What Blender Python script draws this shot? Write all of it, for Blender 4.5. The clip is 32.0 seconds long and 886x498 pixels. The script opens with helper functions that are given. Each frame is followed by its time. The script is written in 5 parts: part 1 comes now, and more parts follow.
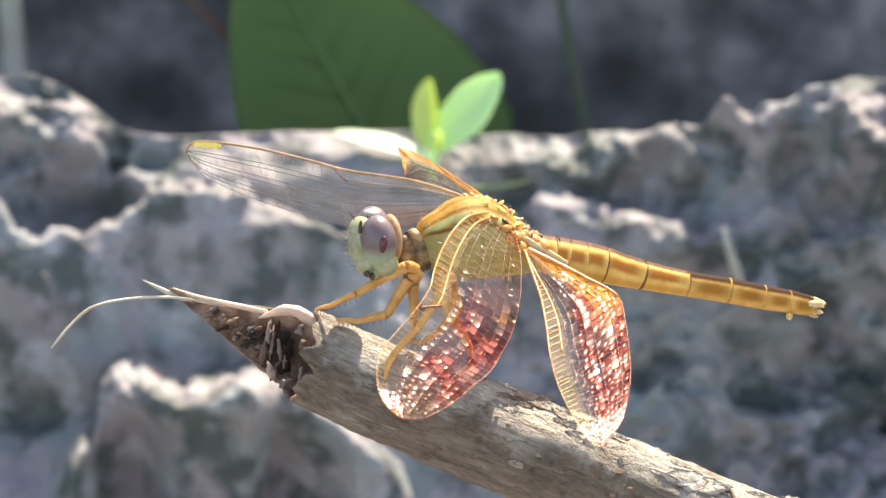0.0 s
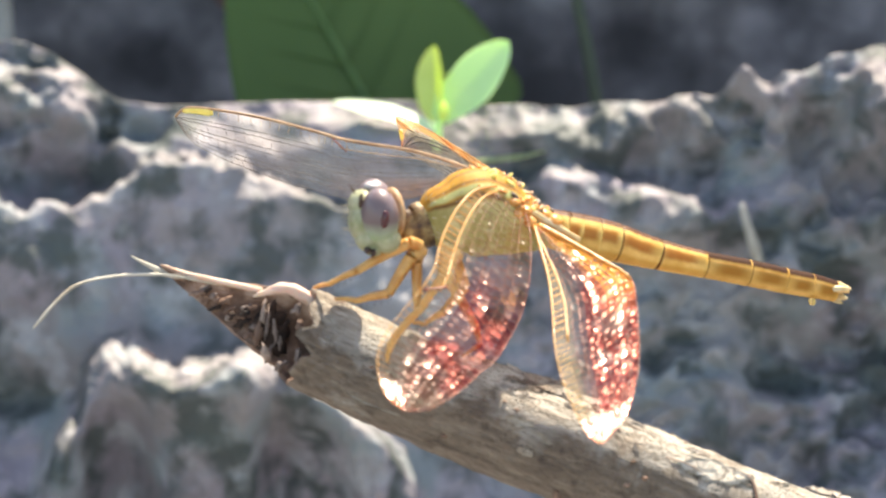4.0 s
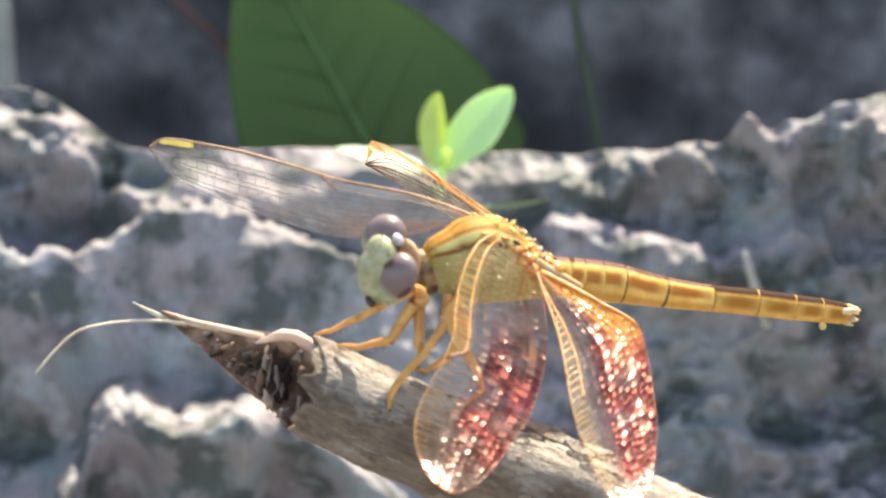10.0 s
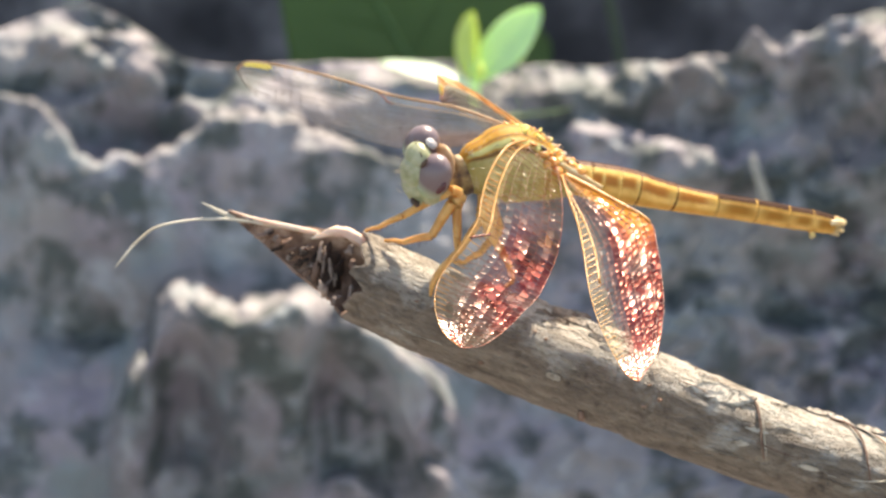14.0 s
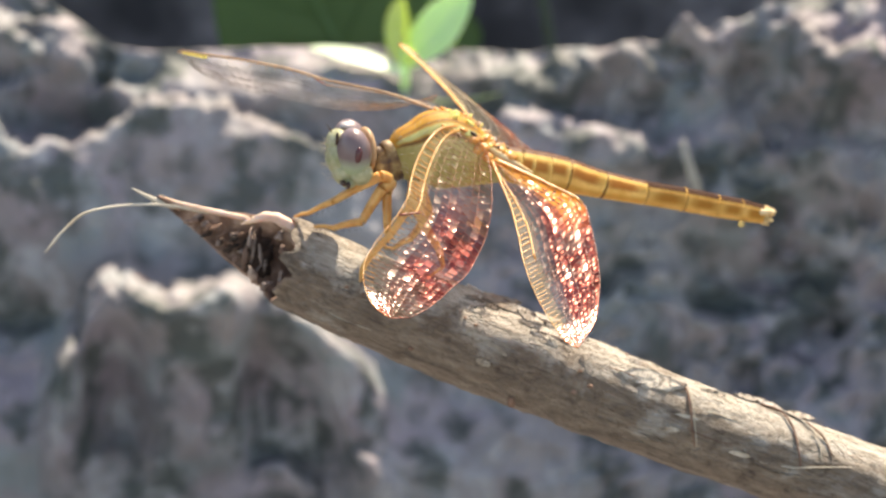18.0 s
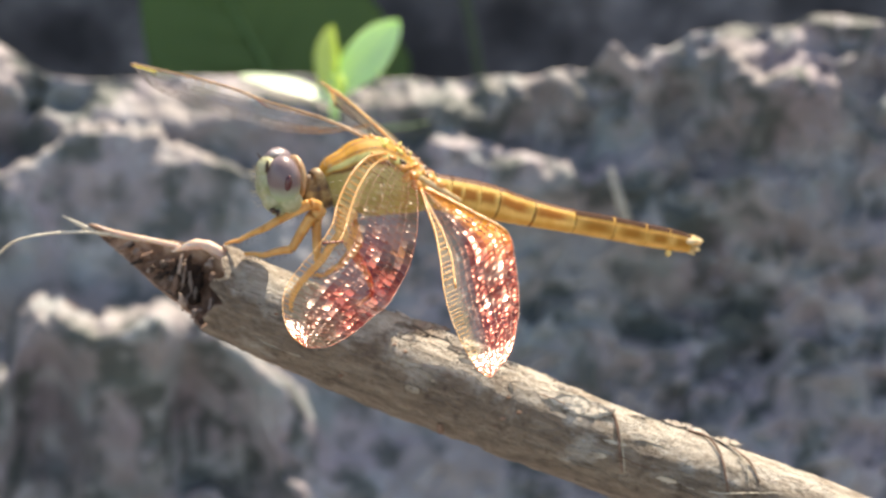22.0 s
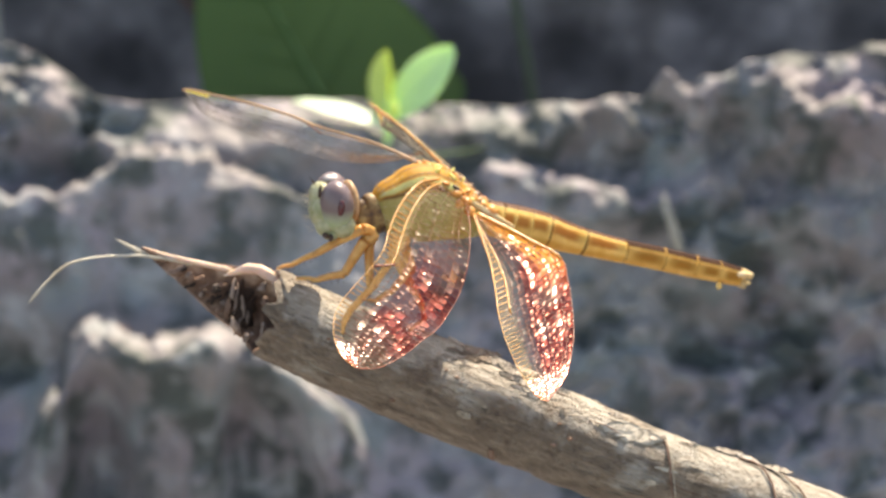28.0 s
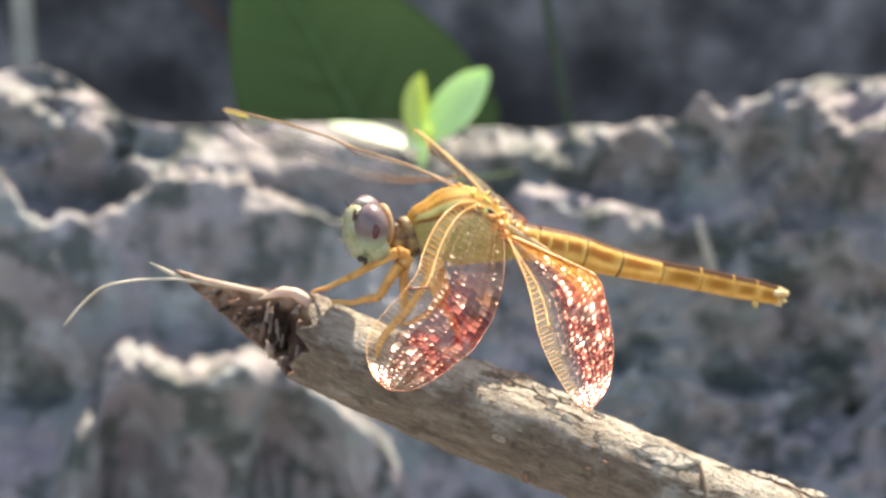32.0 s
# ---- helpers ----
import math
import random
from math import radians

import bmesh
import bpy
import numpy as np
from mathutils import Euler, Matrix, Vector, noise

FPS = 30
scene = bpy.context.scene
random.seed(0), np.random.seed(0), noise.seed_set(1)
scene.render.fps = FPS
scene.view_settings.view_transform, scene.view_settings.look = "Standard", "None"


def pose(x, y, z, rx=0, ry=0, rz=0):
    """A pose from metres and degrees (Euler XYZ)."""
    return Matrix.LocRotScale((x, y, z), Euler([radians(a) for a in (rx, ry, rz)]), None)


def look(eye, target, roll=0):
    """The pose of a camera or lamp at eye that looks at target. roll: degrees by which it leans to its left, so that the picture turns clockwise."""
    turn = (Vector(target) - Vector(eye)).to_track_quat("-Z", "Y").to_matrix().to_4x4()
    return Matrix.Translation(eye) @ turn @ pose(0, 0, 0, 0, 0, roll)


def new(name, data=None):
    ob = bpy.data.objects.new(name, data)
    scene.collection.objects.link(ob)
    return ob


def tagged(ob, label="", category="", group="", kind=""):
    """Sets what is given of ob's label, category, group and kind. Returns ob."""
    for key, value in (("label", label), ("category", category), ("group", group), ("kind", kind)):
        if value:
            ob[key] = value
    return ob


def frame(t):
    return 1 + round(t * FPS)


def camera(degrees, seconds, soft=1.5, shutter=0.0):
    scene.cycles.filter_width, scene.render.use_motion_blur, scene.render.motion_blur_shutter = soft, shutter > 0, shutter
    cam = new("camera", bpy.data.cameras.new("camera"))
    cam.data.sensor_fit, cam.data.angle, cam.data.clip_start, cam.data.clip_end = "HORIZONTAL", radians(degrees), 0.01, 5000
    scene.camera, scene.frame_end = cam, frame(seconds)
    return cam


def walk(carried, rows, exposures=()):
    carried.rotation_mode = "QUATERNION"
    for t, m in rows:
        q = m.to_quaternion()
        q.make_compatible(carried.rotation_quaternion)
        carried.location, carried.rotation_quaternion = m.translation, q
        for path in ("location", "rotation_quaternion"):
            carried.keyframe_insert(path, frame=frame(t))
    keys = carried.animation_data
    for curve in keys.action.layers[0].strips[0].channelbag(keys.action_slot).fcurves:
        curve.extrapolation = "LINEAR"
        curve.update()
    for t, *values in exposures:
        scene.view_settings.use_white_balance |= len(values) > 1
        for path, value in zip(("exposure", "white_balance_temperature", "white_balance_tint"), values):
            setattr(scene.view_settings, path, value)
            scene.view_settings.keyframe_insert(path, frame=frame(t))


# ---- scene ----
# All lengths of the small stage are laid out in U, the step of the reference view: U = 0.035 mm.
U = 0.035e-3
DIST = 0.5
PITCH = radians(22.0)
RIGHT = Vector((1, 0, 0))
UP = Vector((0, math.sin(PITCH), math.cos(PITCH)))
AHEAD = Vector((0, math.cos(PITCH), -math.sin(PITCH)))
CENTRE = Vector((0, 0, 0.06))
EYE = CENTRE - DIST * AHEAD


def spot(u, v, a=0.0):
    """World place on the stage: u to the right and v down in steps of U from the stage's corner, a steps away."""
    q = (DIST + a * U) / DIST * U
    return EYE + (DIST + a * U) * AHEAD + (u - 784) * q * RIGHT - (v - 441) * q * UP


def way(du, dv, da):
    """A direction on the stage."""
    return (RIGHT * du - UP * dv + AHEAD * da).normalized()


cam = camera(6.2825, 32.0, soft=1.5, shutter=0.0)
cam.data.dof.use_dof = True
cam.data.dof.focus_distance = 0.470
cam.data.dof.aperture_fstop = 116.0
PATH = [
    (0, 0.00005, -0.43561, 0.23622, 68.5311, 0.1225, -0.0395),
    (0.5, 0.00008, -0.41679, 0.22878, 68.6037, 0.1672, 0.0130),
    (1, 0.00009, -0.41241, 0.22704, 68.5885, 0.3270, -0.0518),
    (1.5, -0.00038, -0.41244, 0.22709, 68.5021, 0.1232, 0.1079),
    (2, -0.00037, -0.41379, 0.22763, 68.4936, 0.1122, 0.1799),
    (2.5, -0.00038, -0.41177, 0.22683, 68.4263, 0.0232, 0.1986),
    (3, -0.00038, -0.41184, 0.22686, 68.3836, 0.0301, 0.2420),
    (3.5, 0.00009, -0.41177, 0.22679, 68.3632, -0.0303, 0.0224),
    (5.5, -0.00038, -0.41239, 0.22707, 68.3610, 0.1520, 0.1826),
    (6, -0.00037, -0.41329, 0.22743, 68.3562, -0.0017, 0.3521),
    (6.5, -0.00038, -0.41179, 0.22684, 68.2800, 0.2479, 0.2966),
    (7, -0.00038, -0.41277, 0.22722, 68.2528, 0.1395, 0.3490),
    (7.5, -0.00037, -0.41335, 0.22745, 68.4020, 0.0753, 0.3483),
    (8, -0.00038, -0.41195, 0.22690, 68.6877, 0.0233, 0.2490),
    (8.5, -0.00037, -0.41321, 0.22740, 68.8104, -0.0119, 0.3100),
    (9, -0.00037, -0.41354, 0.22753, 68.8053, 0.0678, 0.0958),
    (9.5, 0.00009, -0.41120, 0.22656, 68.7029, -0.1436, 0.1695),
    (10, 0.00009, -0.41123, 0.22657, 68.6969, -0.1585, 0.1358),
    (10.5, 0.00009, -0.41105, 0.22650, 68.6736, -0.0790, 0.0053),
    (11, 0.00009, -0.41024, 0.22618, 68.5750, -0.0714, 0.0736),
    (11.5, 0.00007, -0.42356, 0.23146, 68.4230, -0.0469, 0.0157),
    (12, 0.00004, -0.44008, 0.23800, 68.2746, -0.2456, 0.3695),
    (12.5, 0.00000, -0.46023, 0.24595, 68.1341, -0.0444, 0.3397),
    (13, -0.00000, -0.46313, 0.24712, 68.1690, -0.2363, 0.4405),
    (13.5, -0.00000, -0.46286, 0.24701, 68.1789, -0.0357, 0.4361),
    (14, -0.00000, -0.46272, 0.24695, 67.9924, 0.1280, 0.2703),
    (14.5, -0.00000, -0.46459, 0.24770, 67.8712, 0.0224, 0.1834),
    (15, 0.00000, -0.46274, 0.24696, 67.9343, -0.1765, 0.1102),
    (15.5, 0.00001, -0.46198, 0.24665, 68.0994, -0.2081, -0.1137),
    (17.5, 0.00000, -0.46350, 0.24727, 67.8397, -0.0893, -0.1649),
    (18, 0.00001, -0.46201, 0.24666, 67.8913, -0.0782, -0.1806),
    (18.5, 0.00000, -0.46260, 0.24691, 68.0098, -0.2756, 0.0218),
    (19, 0.00000, -0.46359, 0.24730, 68.0000, 0.0000, 0.0000),
    (19.5, -0.00000, -0.46474, 0.24777, 68.0483, -0.0286, -0.1259),
    (20, 0.00001, -0.46255, 0.24689, 68.1788, -0.0992, -0.3047),
    (20.5, 0.00000, -0.46607, 0.24830, 68.1575, -0.2674, -0.3393),
    (21, 0.00001, -0.46406, 0.24750, 68.2235, -0.5235, -0.3503),
    (21.5, 0.00001, -0.46476, 0.24778, 68.2580, -0.2037, -0.5505),
    (22, -0.00001, -0.46473, 0.24776, 68.0864, -0.2423, -0.6564),
    (22.5, 0.00003, -0.46010, 0.24590, 67.9600, -0.4935, -0.4788),
    (23, 0.00001, -0.46466, 0.24773, 68.1290, -0.1625, -0.4215),
    (23.5, 0.00001, -0.46363, 0.24732, 68.2688, -0.3928, -0.3056),
    (24, 0.00001, -0.46246, 0.24685, 68.3149, -0.0365, -0.4748),
    (24.5, 0.00001, -0.46269, 0.24694, 68.2505, -0.3804, -0.2136),
    (25, 0.00001, -0.46243, 0.24684, 68.2205, -0.2615, -0.3001),
    (25.5, 0.00000, -0.46616, 0.24834, 68.1925, -0.2357, -0.4417),
    (27.5, 0.00001, -0.46398, 0.24746, 68.2965, -0.4984, -0.3139),
    (28, 0.00000, -0.46500, 0.24787, 68.2662, -0.4889, -0.1545),
    (28.5, 0.00001, -0.46499, 0.24786, 68.3267, -0.4245, 0.0052),
    (29, -0.00000, -0.46493, 0.24783, 68.4010, -0.4124, 0.0658),
    (29.5, 0.00000, -0.46363, 0.24732, 68.4575, -0.2611, 0.0111),
    (30, 0.00000, -0.46260, 0.24691, 68.4204, -0.2684, 0.0520),
    (30.5, -0.00000, -0.46413, 0.24752, 68.2811, -0.3096, 0.1574),
    (31, -0.00001, -0.46645, 0.24846, 68.2471, -0.4354, 0.1774),
    (31.5, 0.00000, -0.46509, 0.24790, 68.3402, -0.4506, 0.1969),
    (32, -0.00000, -0.46488, 0.24781, 68.4311, -0.3927, 0.0713),]
walk(cam, [(t, pose(x, y, z, rx, ry, rz)) for t, x, y, z, rx, ry, rz in PATH], [(0, 1.42, 7850, 8.8), (2, 1.46, 7850, 8.6), (6, 1.44, 7850, 8.8), (8, 1.38, 7950, 9.3), (11, 1.44, 7850, 8.8), (13, 1.36, 7950, 9.3), (15, 1.30, 8050, 9.6), (19, 1.19, 8250, 11), (28, 1.16, 8250, 10), (32, 1.31, 8250, 9.5)])

# ---- light ----
SUN_WAY = Vector((0.24, 0.58, 0.78)).normalized()
world = bpy.data.worlds.new("sky")
scene.world = world
world.use_nodes = True
wn = world.node_tree.nodes
sky = wn.new("ShaderNodeTexSky")
sky.sky_type, sky.sun_disc = "NISHITA", False
sky.sun_elevation = math.asin(SUN_WAY.z)
sky.sun_rotation = math.atan2(SUN_WAY.x, SUN_WAY.y)
wn["Background"].inputs["Strength"].default_value = 0.155
world.node_tree.links.new(sky.outputs[0], wn["Background"].inputs["Color"])
sun = new("sun", bpy.data.lights.new("sun", "SUN"))
sun.data.energy, sun.data.angle, sun.data.color = 4.4, radians(0.53), (1.0, 0.97, 0.925)
sun.matrix_basis = look(SUN_WAY * 3, (0, 0, 0))


# ---- materials ----
def mat(name):
    m = bpy.data.materials.new(name)
    m.use_nodes = True
    nt = m.node_tree
    return m, nt, nt.nodes["Principled BSDF"], nt.nodes["Material Output"]


def node(nt, kind, **kw):
    n = nt.nodes.new("ShaderNode" + kind)
    for k, v in kw.items():
        n.inputs[k].default_value = v
    return n


def ramp(nt, fac, stops):
    r = nt.nodes.new("ShaderNodeValToRGB")
    el = r.color_ramp.elements
    while len(el) < len(stops):
        el.new(0.5)
    for e, (p, c) in zip(el, stops):
        e.position, e.color = p, (*c, 1)
    nt.links.new(fac, r.inputs[0])
    return r.outputs[0]


def noise_tex(nt, scale, detail=4.0, rough=0.55, vec=None, stretch=None):
    tc = nt.nodes.new("ShaderNodeTexCoord")
    out = vec or tc.outputs["Object"]
    if stretch:
        mp = nt.nodes.new("ShaderNodeMapping")
        mp.inputs["Scale"].default_value = stretch
        nt.links.new(out, mp.inputs[0])
        out = mp.outputs[0]
    n = node(nt, "TexNoise", Scale=scale, Detail=detail, Roughness=rough)
    nt.links.new(out, n.inputs["Vector"])
    return n.outputs["Fac"]


def mixc(nt, fac, a, b, mode="MIX"):
    m = nt.nodes.new("ShaderNodeMix")
    m.data_type, m.blend_type = "RGBA", mode
    for sock, val in ((m.inputs[0], fac), (m.inputs[6], a), (m.inputs[7], b)):
        if isinstance(val, (int, float)):
            sock.default_value = val
        elif isinstance(val, tuple):
            sock.default_value = (*val, 1)
        else:
            nt.links.new(val, sock)
    return m.outputs[2]


def bump(nt, bsdf, height, dist, strength=0.6):
    b = node(nt, "Bump", Strength=strength, Distance=dist)
    nt.links.new(height, b.inputs["Height"])
    nt.links.new(b.outputs[0], bsdf.inputs["Normal"])


def math_node(nt, op, a, b=0.0, c=0.0):
    m = nt.nodes.new("ShaderNodeMath")
    m.operation = op
    for sock, val in zip(m.inputs, (a, b, c)):
        if isinstance(val, (int, float)):
            sock.default_value = val
        else:
            nt.links.new(val, sock)
    return m.outputs[0]


def uv_of(nt):
    tc = nt.nodes.new("ShaderNodeTexCoord")
    s = nt.nodes.new("ShaderNodeSeparateXYZ")
    nt.links.new(tc.outputs["UV"], s.inputs[0])
    return s.outputs[0], s.outputs[1]


def band(nt, x, lo, hi, soft=0.05):
    """1 where x lies between lo and hi, with soft borders."""
    a = node(nt, "MapRange")
    a.interpolation_type = "SMOOTHSTEP"
    for sock, val in zip(("From Min", "From Max"), (lo - soft, lo + soft)):
        a.inputs[sock].default_value = val
    nt.links.new(x, a.inputs[0])
    b = node(nt, "MapRange")
    b.interpolation_type = "SMOOTHSTEP"
    for sock, val in zip(("From Min", "From Max"), (hi + soft, hi - soft)):
        b.inputs[sock].default_value = val
    nt.links.new(x, b.inputs[0])
    return math_node(nt, "MULTIPLY", a.outputs[0], b.outputs[0])


def simple(name, stops, scale, rough=0.6, relief=0.0, relief_scale=None, stretch=None, sss=0.0, spec=0.5, detail=4.0):
    m, nt, p, o = mat(name)
    n = noise_tex(nt, scale, detail, stretch=stretch)
    nt.links.new(ramp(nt, n, stops), p.inputs["Base Color"])
    p.inputs["Roughness"].default_value = rough
    p.inputs["Specular IOR Level"].default_value = spec
    if sss:
        p.inputs["Subsurface Weight"].default_value = sss
        p.inputs["Subsurface Radius"].default_value = (0.0012, 0.0007, 0.0003)
        p.inputs["Subsurface Scale"].default_value = 1.0
    if relief:
        bump(nt, p, noise_tex(nt, relief_scale or scale * 4, 5.0, stretch=stretch), relief)
    return m


def make_mud():
    m, nt, p, o = mat("grey mud")
    big = noise_tex(nt, 45, 3.0)
    fine = noise_tex(nt, 300, 5.0, 0.6)
    c1 = ramp(nt, big, [(0.3, (0.20, 0.175, 0.175)), (0.5, (0.28, 0.25, 0.245)), (0.72, (0.36, 0.345, 0.33))])
    # lavender and teal drying stains, dark damp blots and pale dry crust
    tone = noise_tex(nt, 120, 2.0)
    c1 = mixc(nt, ramp(nt, tone, [(0.42, (0, 0, 0)), (0.6, (0.7, 0.7, 0.7))]), c1, (0.31, 0.255, 0.29))
    teal = noise_tex(nt, 170, 3.0, 0.6)
    c1 = mixc(nt, ramp(nt, teal, [(0.5, (0, 0, 0)), (0.64, (0.75, 0.75, 0.75))]), c1, (0.20, 0.235, 0.235))
    blot = noise_tex(nt, 240, 4.0, 0.55)
    c1 = mixc(nt, ramp(nt, blot, [(0.47, (0, 0, 0)), (0.60, (0.9, 0.9, 0.9))]), c1, (0.055, 0.068, 0.06))
    crust = noise_tex(nt, 210, 5.0, 0.65)
    c1 = mixc(nt, ramp(nt, crust, [(0.54, (0, 0, 0)), (0.68, (0.7, 0.7, 0.7))]), c1, (0.45, 0.44, 0.445))
    c2 = ramp(nt, fine, [(0.25, (0.62, 0.62, 0.64)), (0.7, (1.0, 1.0, 1.0))])
    nt.links.new(mixc(nt, 0.8, c1, c2, "MULTIPLY"), p.inputs["Base Color"])
    wet = ramp(nt, big, [(0.35, (0.62, 0.62, 0.62)), (0.65, (0.85, 0.85, 0.85))])
    nt.links.new(wet, p.inputs["Roughness"])
    p.inputs["Specular IOR Level"].default_value = 0.5
    bump(nt, p, fine, 0.0006, 0.7)
    return m


MUD = make_mud()
# brown soil with the deep shade behind the bank put into its colour
SOIL_SHADE = simple("brown soil behind the bank, darkened as shade", [(0.36, (0.05, 0.043, 0.041)), (0.5, (0.115, 0.10, 0.095)), (0.66, (0.27, 0.235, 0.22))], 130, 0.85, 0.0012, 160)


def make_bark():
    m, nt, p, o = mat("weathered grey-brown bark")
    u, v = uv_of(nt)
    def along(du, dv, scale, detail, rough):
        co = nt.nodes.new("ShaderNodeCombineXYZ")
        nt.links.new(math_node(nt, "MULTIPLY", u, du), co.inputs[0])
        turn = math_node(nt, "MULTIPLY", v, 2 * math.pi)
        nt.links.new(math_node(nt, "MULTIPLY", math_node(nt, "COSINE", turn), dv / (2 * math.pi)), co.inputs[1])
        nt.links.new(math_node(nt, "MULTIPLY", math_node(nt, "SINE", turn), dv / (2 * math.pi)), co.inputs[2])
        return noise_tex(nt, scale, detail, rough, vec=co.outputs[0])
    streak = along(1.6, 12.0, 2.2, 6.0, 0.65)
    fibre = along(5.0, 80.0, 1.5, 4.0, 0.6)
    # brown skin left in patches, grey bare wood between them
    skin = along(1.3, 4.0, 1.7, 5.0, 0.6)
    crack = along(1.0, 22.0, 1.7, 3.0, 0.55)
    spots = noise_tex(nt, 900, 4.0, 0.65)
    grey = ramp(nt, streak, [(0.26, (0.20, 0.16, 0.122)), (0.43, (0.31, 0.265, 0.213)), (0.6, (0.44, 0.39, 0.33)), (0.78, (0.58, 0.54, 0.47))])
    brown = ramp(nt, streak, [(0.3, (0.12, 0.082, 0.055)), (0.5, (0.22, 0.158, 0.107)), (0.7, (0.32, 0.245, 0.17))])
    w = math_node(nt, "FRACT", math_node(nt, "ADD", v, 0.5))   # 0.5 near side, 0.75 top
    # browner lower near side: its shade is put into the bark colour
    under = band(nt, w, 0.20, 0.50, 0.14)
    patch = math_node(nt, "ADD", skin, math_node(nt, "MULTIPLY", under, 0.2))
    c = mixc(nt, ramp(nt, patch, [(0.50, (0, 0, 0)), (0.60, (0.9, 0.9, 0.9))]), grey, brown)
    # paler top band, sunlight painted along the upper side
    lit_top = math_node(nt, "MULTIPLY", band(nt, w, 0.60, 0.92, 0.07), ramp(nt, skin, [(0.40, (0.75, 0.75, 0.75)), (0.62, (0.2, 0.2, 0.2))]))
    c = mixc(nt, lit_top, c, ramp(nt, streak, [(0.3, (0.46, 0.38, 0.28)), (0.6, (0.68, 0.61, 0.50))]))
    c = mixc(nt, 0.45, c, ramp(nt, fibre, [(0.3, (0.6, 0.56, 0.52)), (0.65, (1.05, 1.05, 1.05))]), "MULTIPLY")
    c = mixc(nt, 0.6, c, ramp(nt, spots, [(0.34, (0.38, 0.32, 0.27)), (0.44, (1, 1, 1))]), "MULTIPLY")
    thin = ramp(nt, crack, [(0.482, (0, 0, 0)), (0.495, (0.6, 0.6, 0.6)), (0.508, (0, 0, 0))])
    c = mixc(nt, thin, c, (0.07, 0.045, 0.03))
    nt.links.new(c, p.inputs["Base Color"])
    p.inputs["Roughness"].default_value = 0.68
    h = math_node(nt, "ADD", math_node(nt, "MULTIPLY", streak, 0.9), math_node(nt, "MULTIPLY", fibre, 0.35))
    h = math_node(nt, "ADD", h, math_node(nt, "MULTIPLY", spots, 0.8))
    scaly = along(7.0, 24.0, 1.6, 5.0, 0.65)
    h = math_node(nt, "ADD", h, math_node(nt, "MULTIPLY", scaly, 0.9))
    h = math_node(nt, "SUBTRACT", h, math_node(nt, "MULTIPLY", thin, 0.3))
    bump(nt, p, h, 0.0006, 1.0)
    return m


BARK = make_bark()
PITH = simple("torn brown pith", [(0.3, (0.05, 0.025, 0.017)), (0.5, (0.22, 0.125, 0.082)), (0.72, (0.46, 0.33, 0.25))], 700, 0.85, 0.0004, 1500, detail=5.0)
PEEL = simple("pinkish inner bark", [(0.3, (0.52, 0.34, 0.25)), (0.7, (0.74, 0.56, 0.45))], 500, 0.6, 0.00012, 1800, sss=0.2)
STRAW = simple("dry pale fibre", [(0.3, (0.36, 0.29, 0.2)), (0.7, (0.6, 0.54, 0.43))], 400, 0.6)
CAVITY = simple("near-black wood with the hollow's shade", [(0.3, (0.012, 0.007, 0.005)), (0.7, (0.07, 0.035, 0.02))], 700, 0.9)


def make_leafy(name, stops, scale, trans, rough=0.4):
    m, nt, p, o = mat(name)
    n = noise_tex(nt, scale, 4.0)
    col = ramp(nt, n, stops)
    nt.links.new(col, p.inputs["Base Color"])
    p.inputs["Roughness"].default_value = rough
    t = nt.nodes.new("ShaderNodeBsdfTranslucent")
    nt.links.new(mixc(nt, 1.0, col, (1.6, 1.7, 0.8), "MULTIPLY"), t.inputs["Color"])
    mx = node(nt, "MixShader", Fac=trans)
    nt.links.new(p.outputs[0], mx.inputs[1])
    nt.links.new(t.outputs[0], mx.inputs[2])
    nt.links.new(mx.outputs[0], o.inputs["Surface"])
    return m


LEAF = make_leafy("dark green leaf blade", [(0.3, (0.10, 0.18, 0.04)), (0.7, (0.20, 0.285, 0.075))], 30, 0.45, 0.55)
LEAF_RIB = make_leafy("pale leaf rib", [(0.3, (0.14, 0.24, 0.07)), (0.7, (0.2, 0.31, 0.1))], 60, 0.35, 0.5)
SPROUT = make_leafy("fresh pale green seedling leaf", [(0.3, (0.52, 0.70, 0.40)), (0.7, (0.68, 0.83, 0.58))], 120, 0.42, 0.26)
# copy of the leaf material with sun glare painted in as a paler colour
SPROUT_GLARE = make_leafy("glossy seedling leaf, paled for sun glare", [(0.3, (0.58, 0.70, 0.50)), (0.7, (0.72, 0.82, 0.64))], 120, 0.2, 0.34)
SPROUT_Y = make_leafy("yellow-green seedling leaf", [(0.3, (0.55, 0.62, 0.18)), (0.7, (0.70, 0.75, 0.30))], 120, 0.4, 0.3)
GRASS = make_leafy("dull grass stem", [(0.3, (0.07, 0.09, 0.05)), (0.7, (0.11, 0.13, 0.08))], 90, 0.3, 0.5)
TWIG = simple("pale dry twig", [(0.3, (0.3, 0.27, 0.22)), (0.7, (0.48, 0.44, 0.37))], 300, 0.7)
RUSSET = simple("russet dead stem", [(0.3, (0.12, 0.055, 0.04)), (0.7, (0.2, 0.1, 0.07))], 200, 0.7)


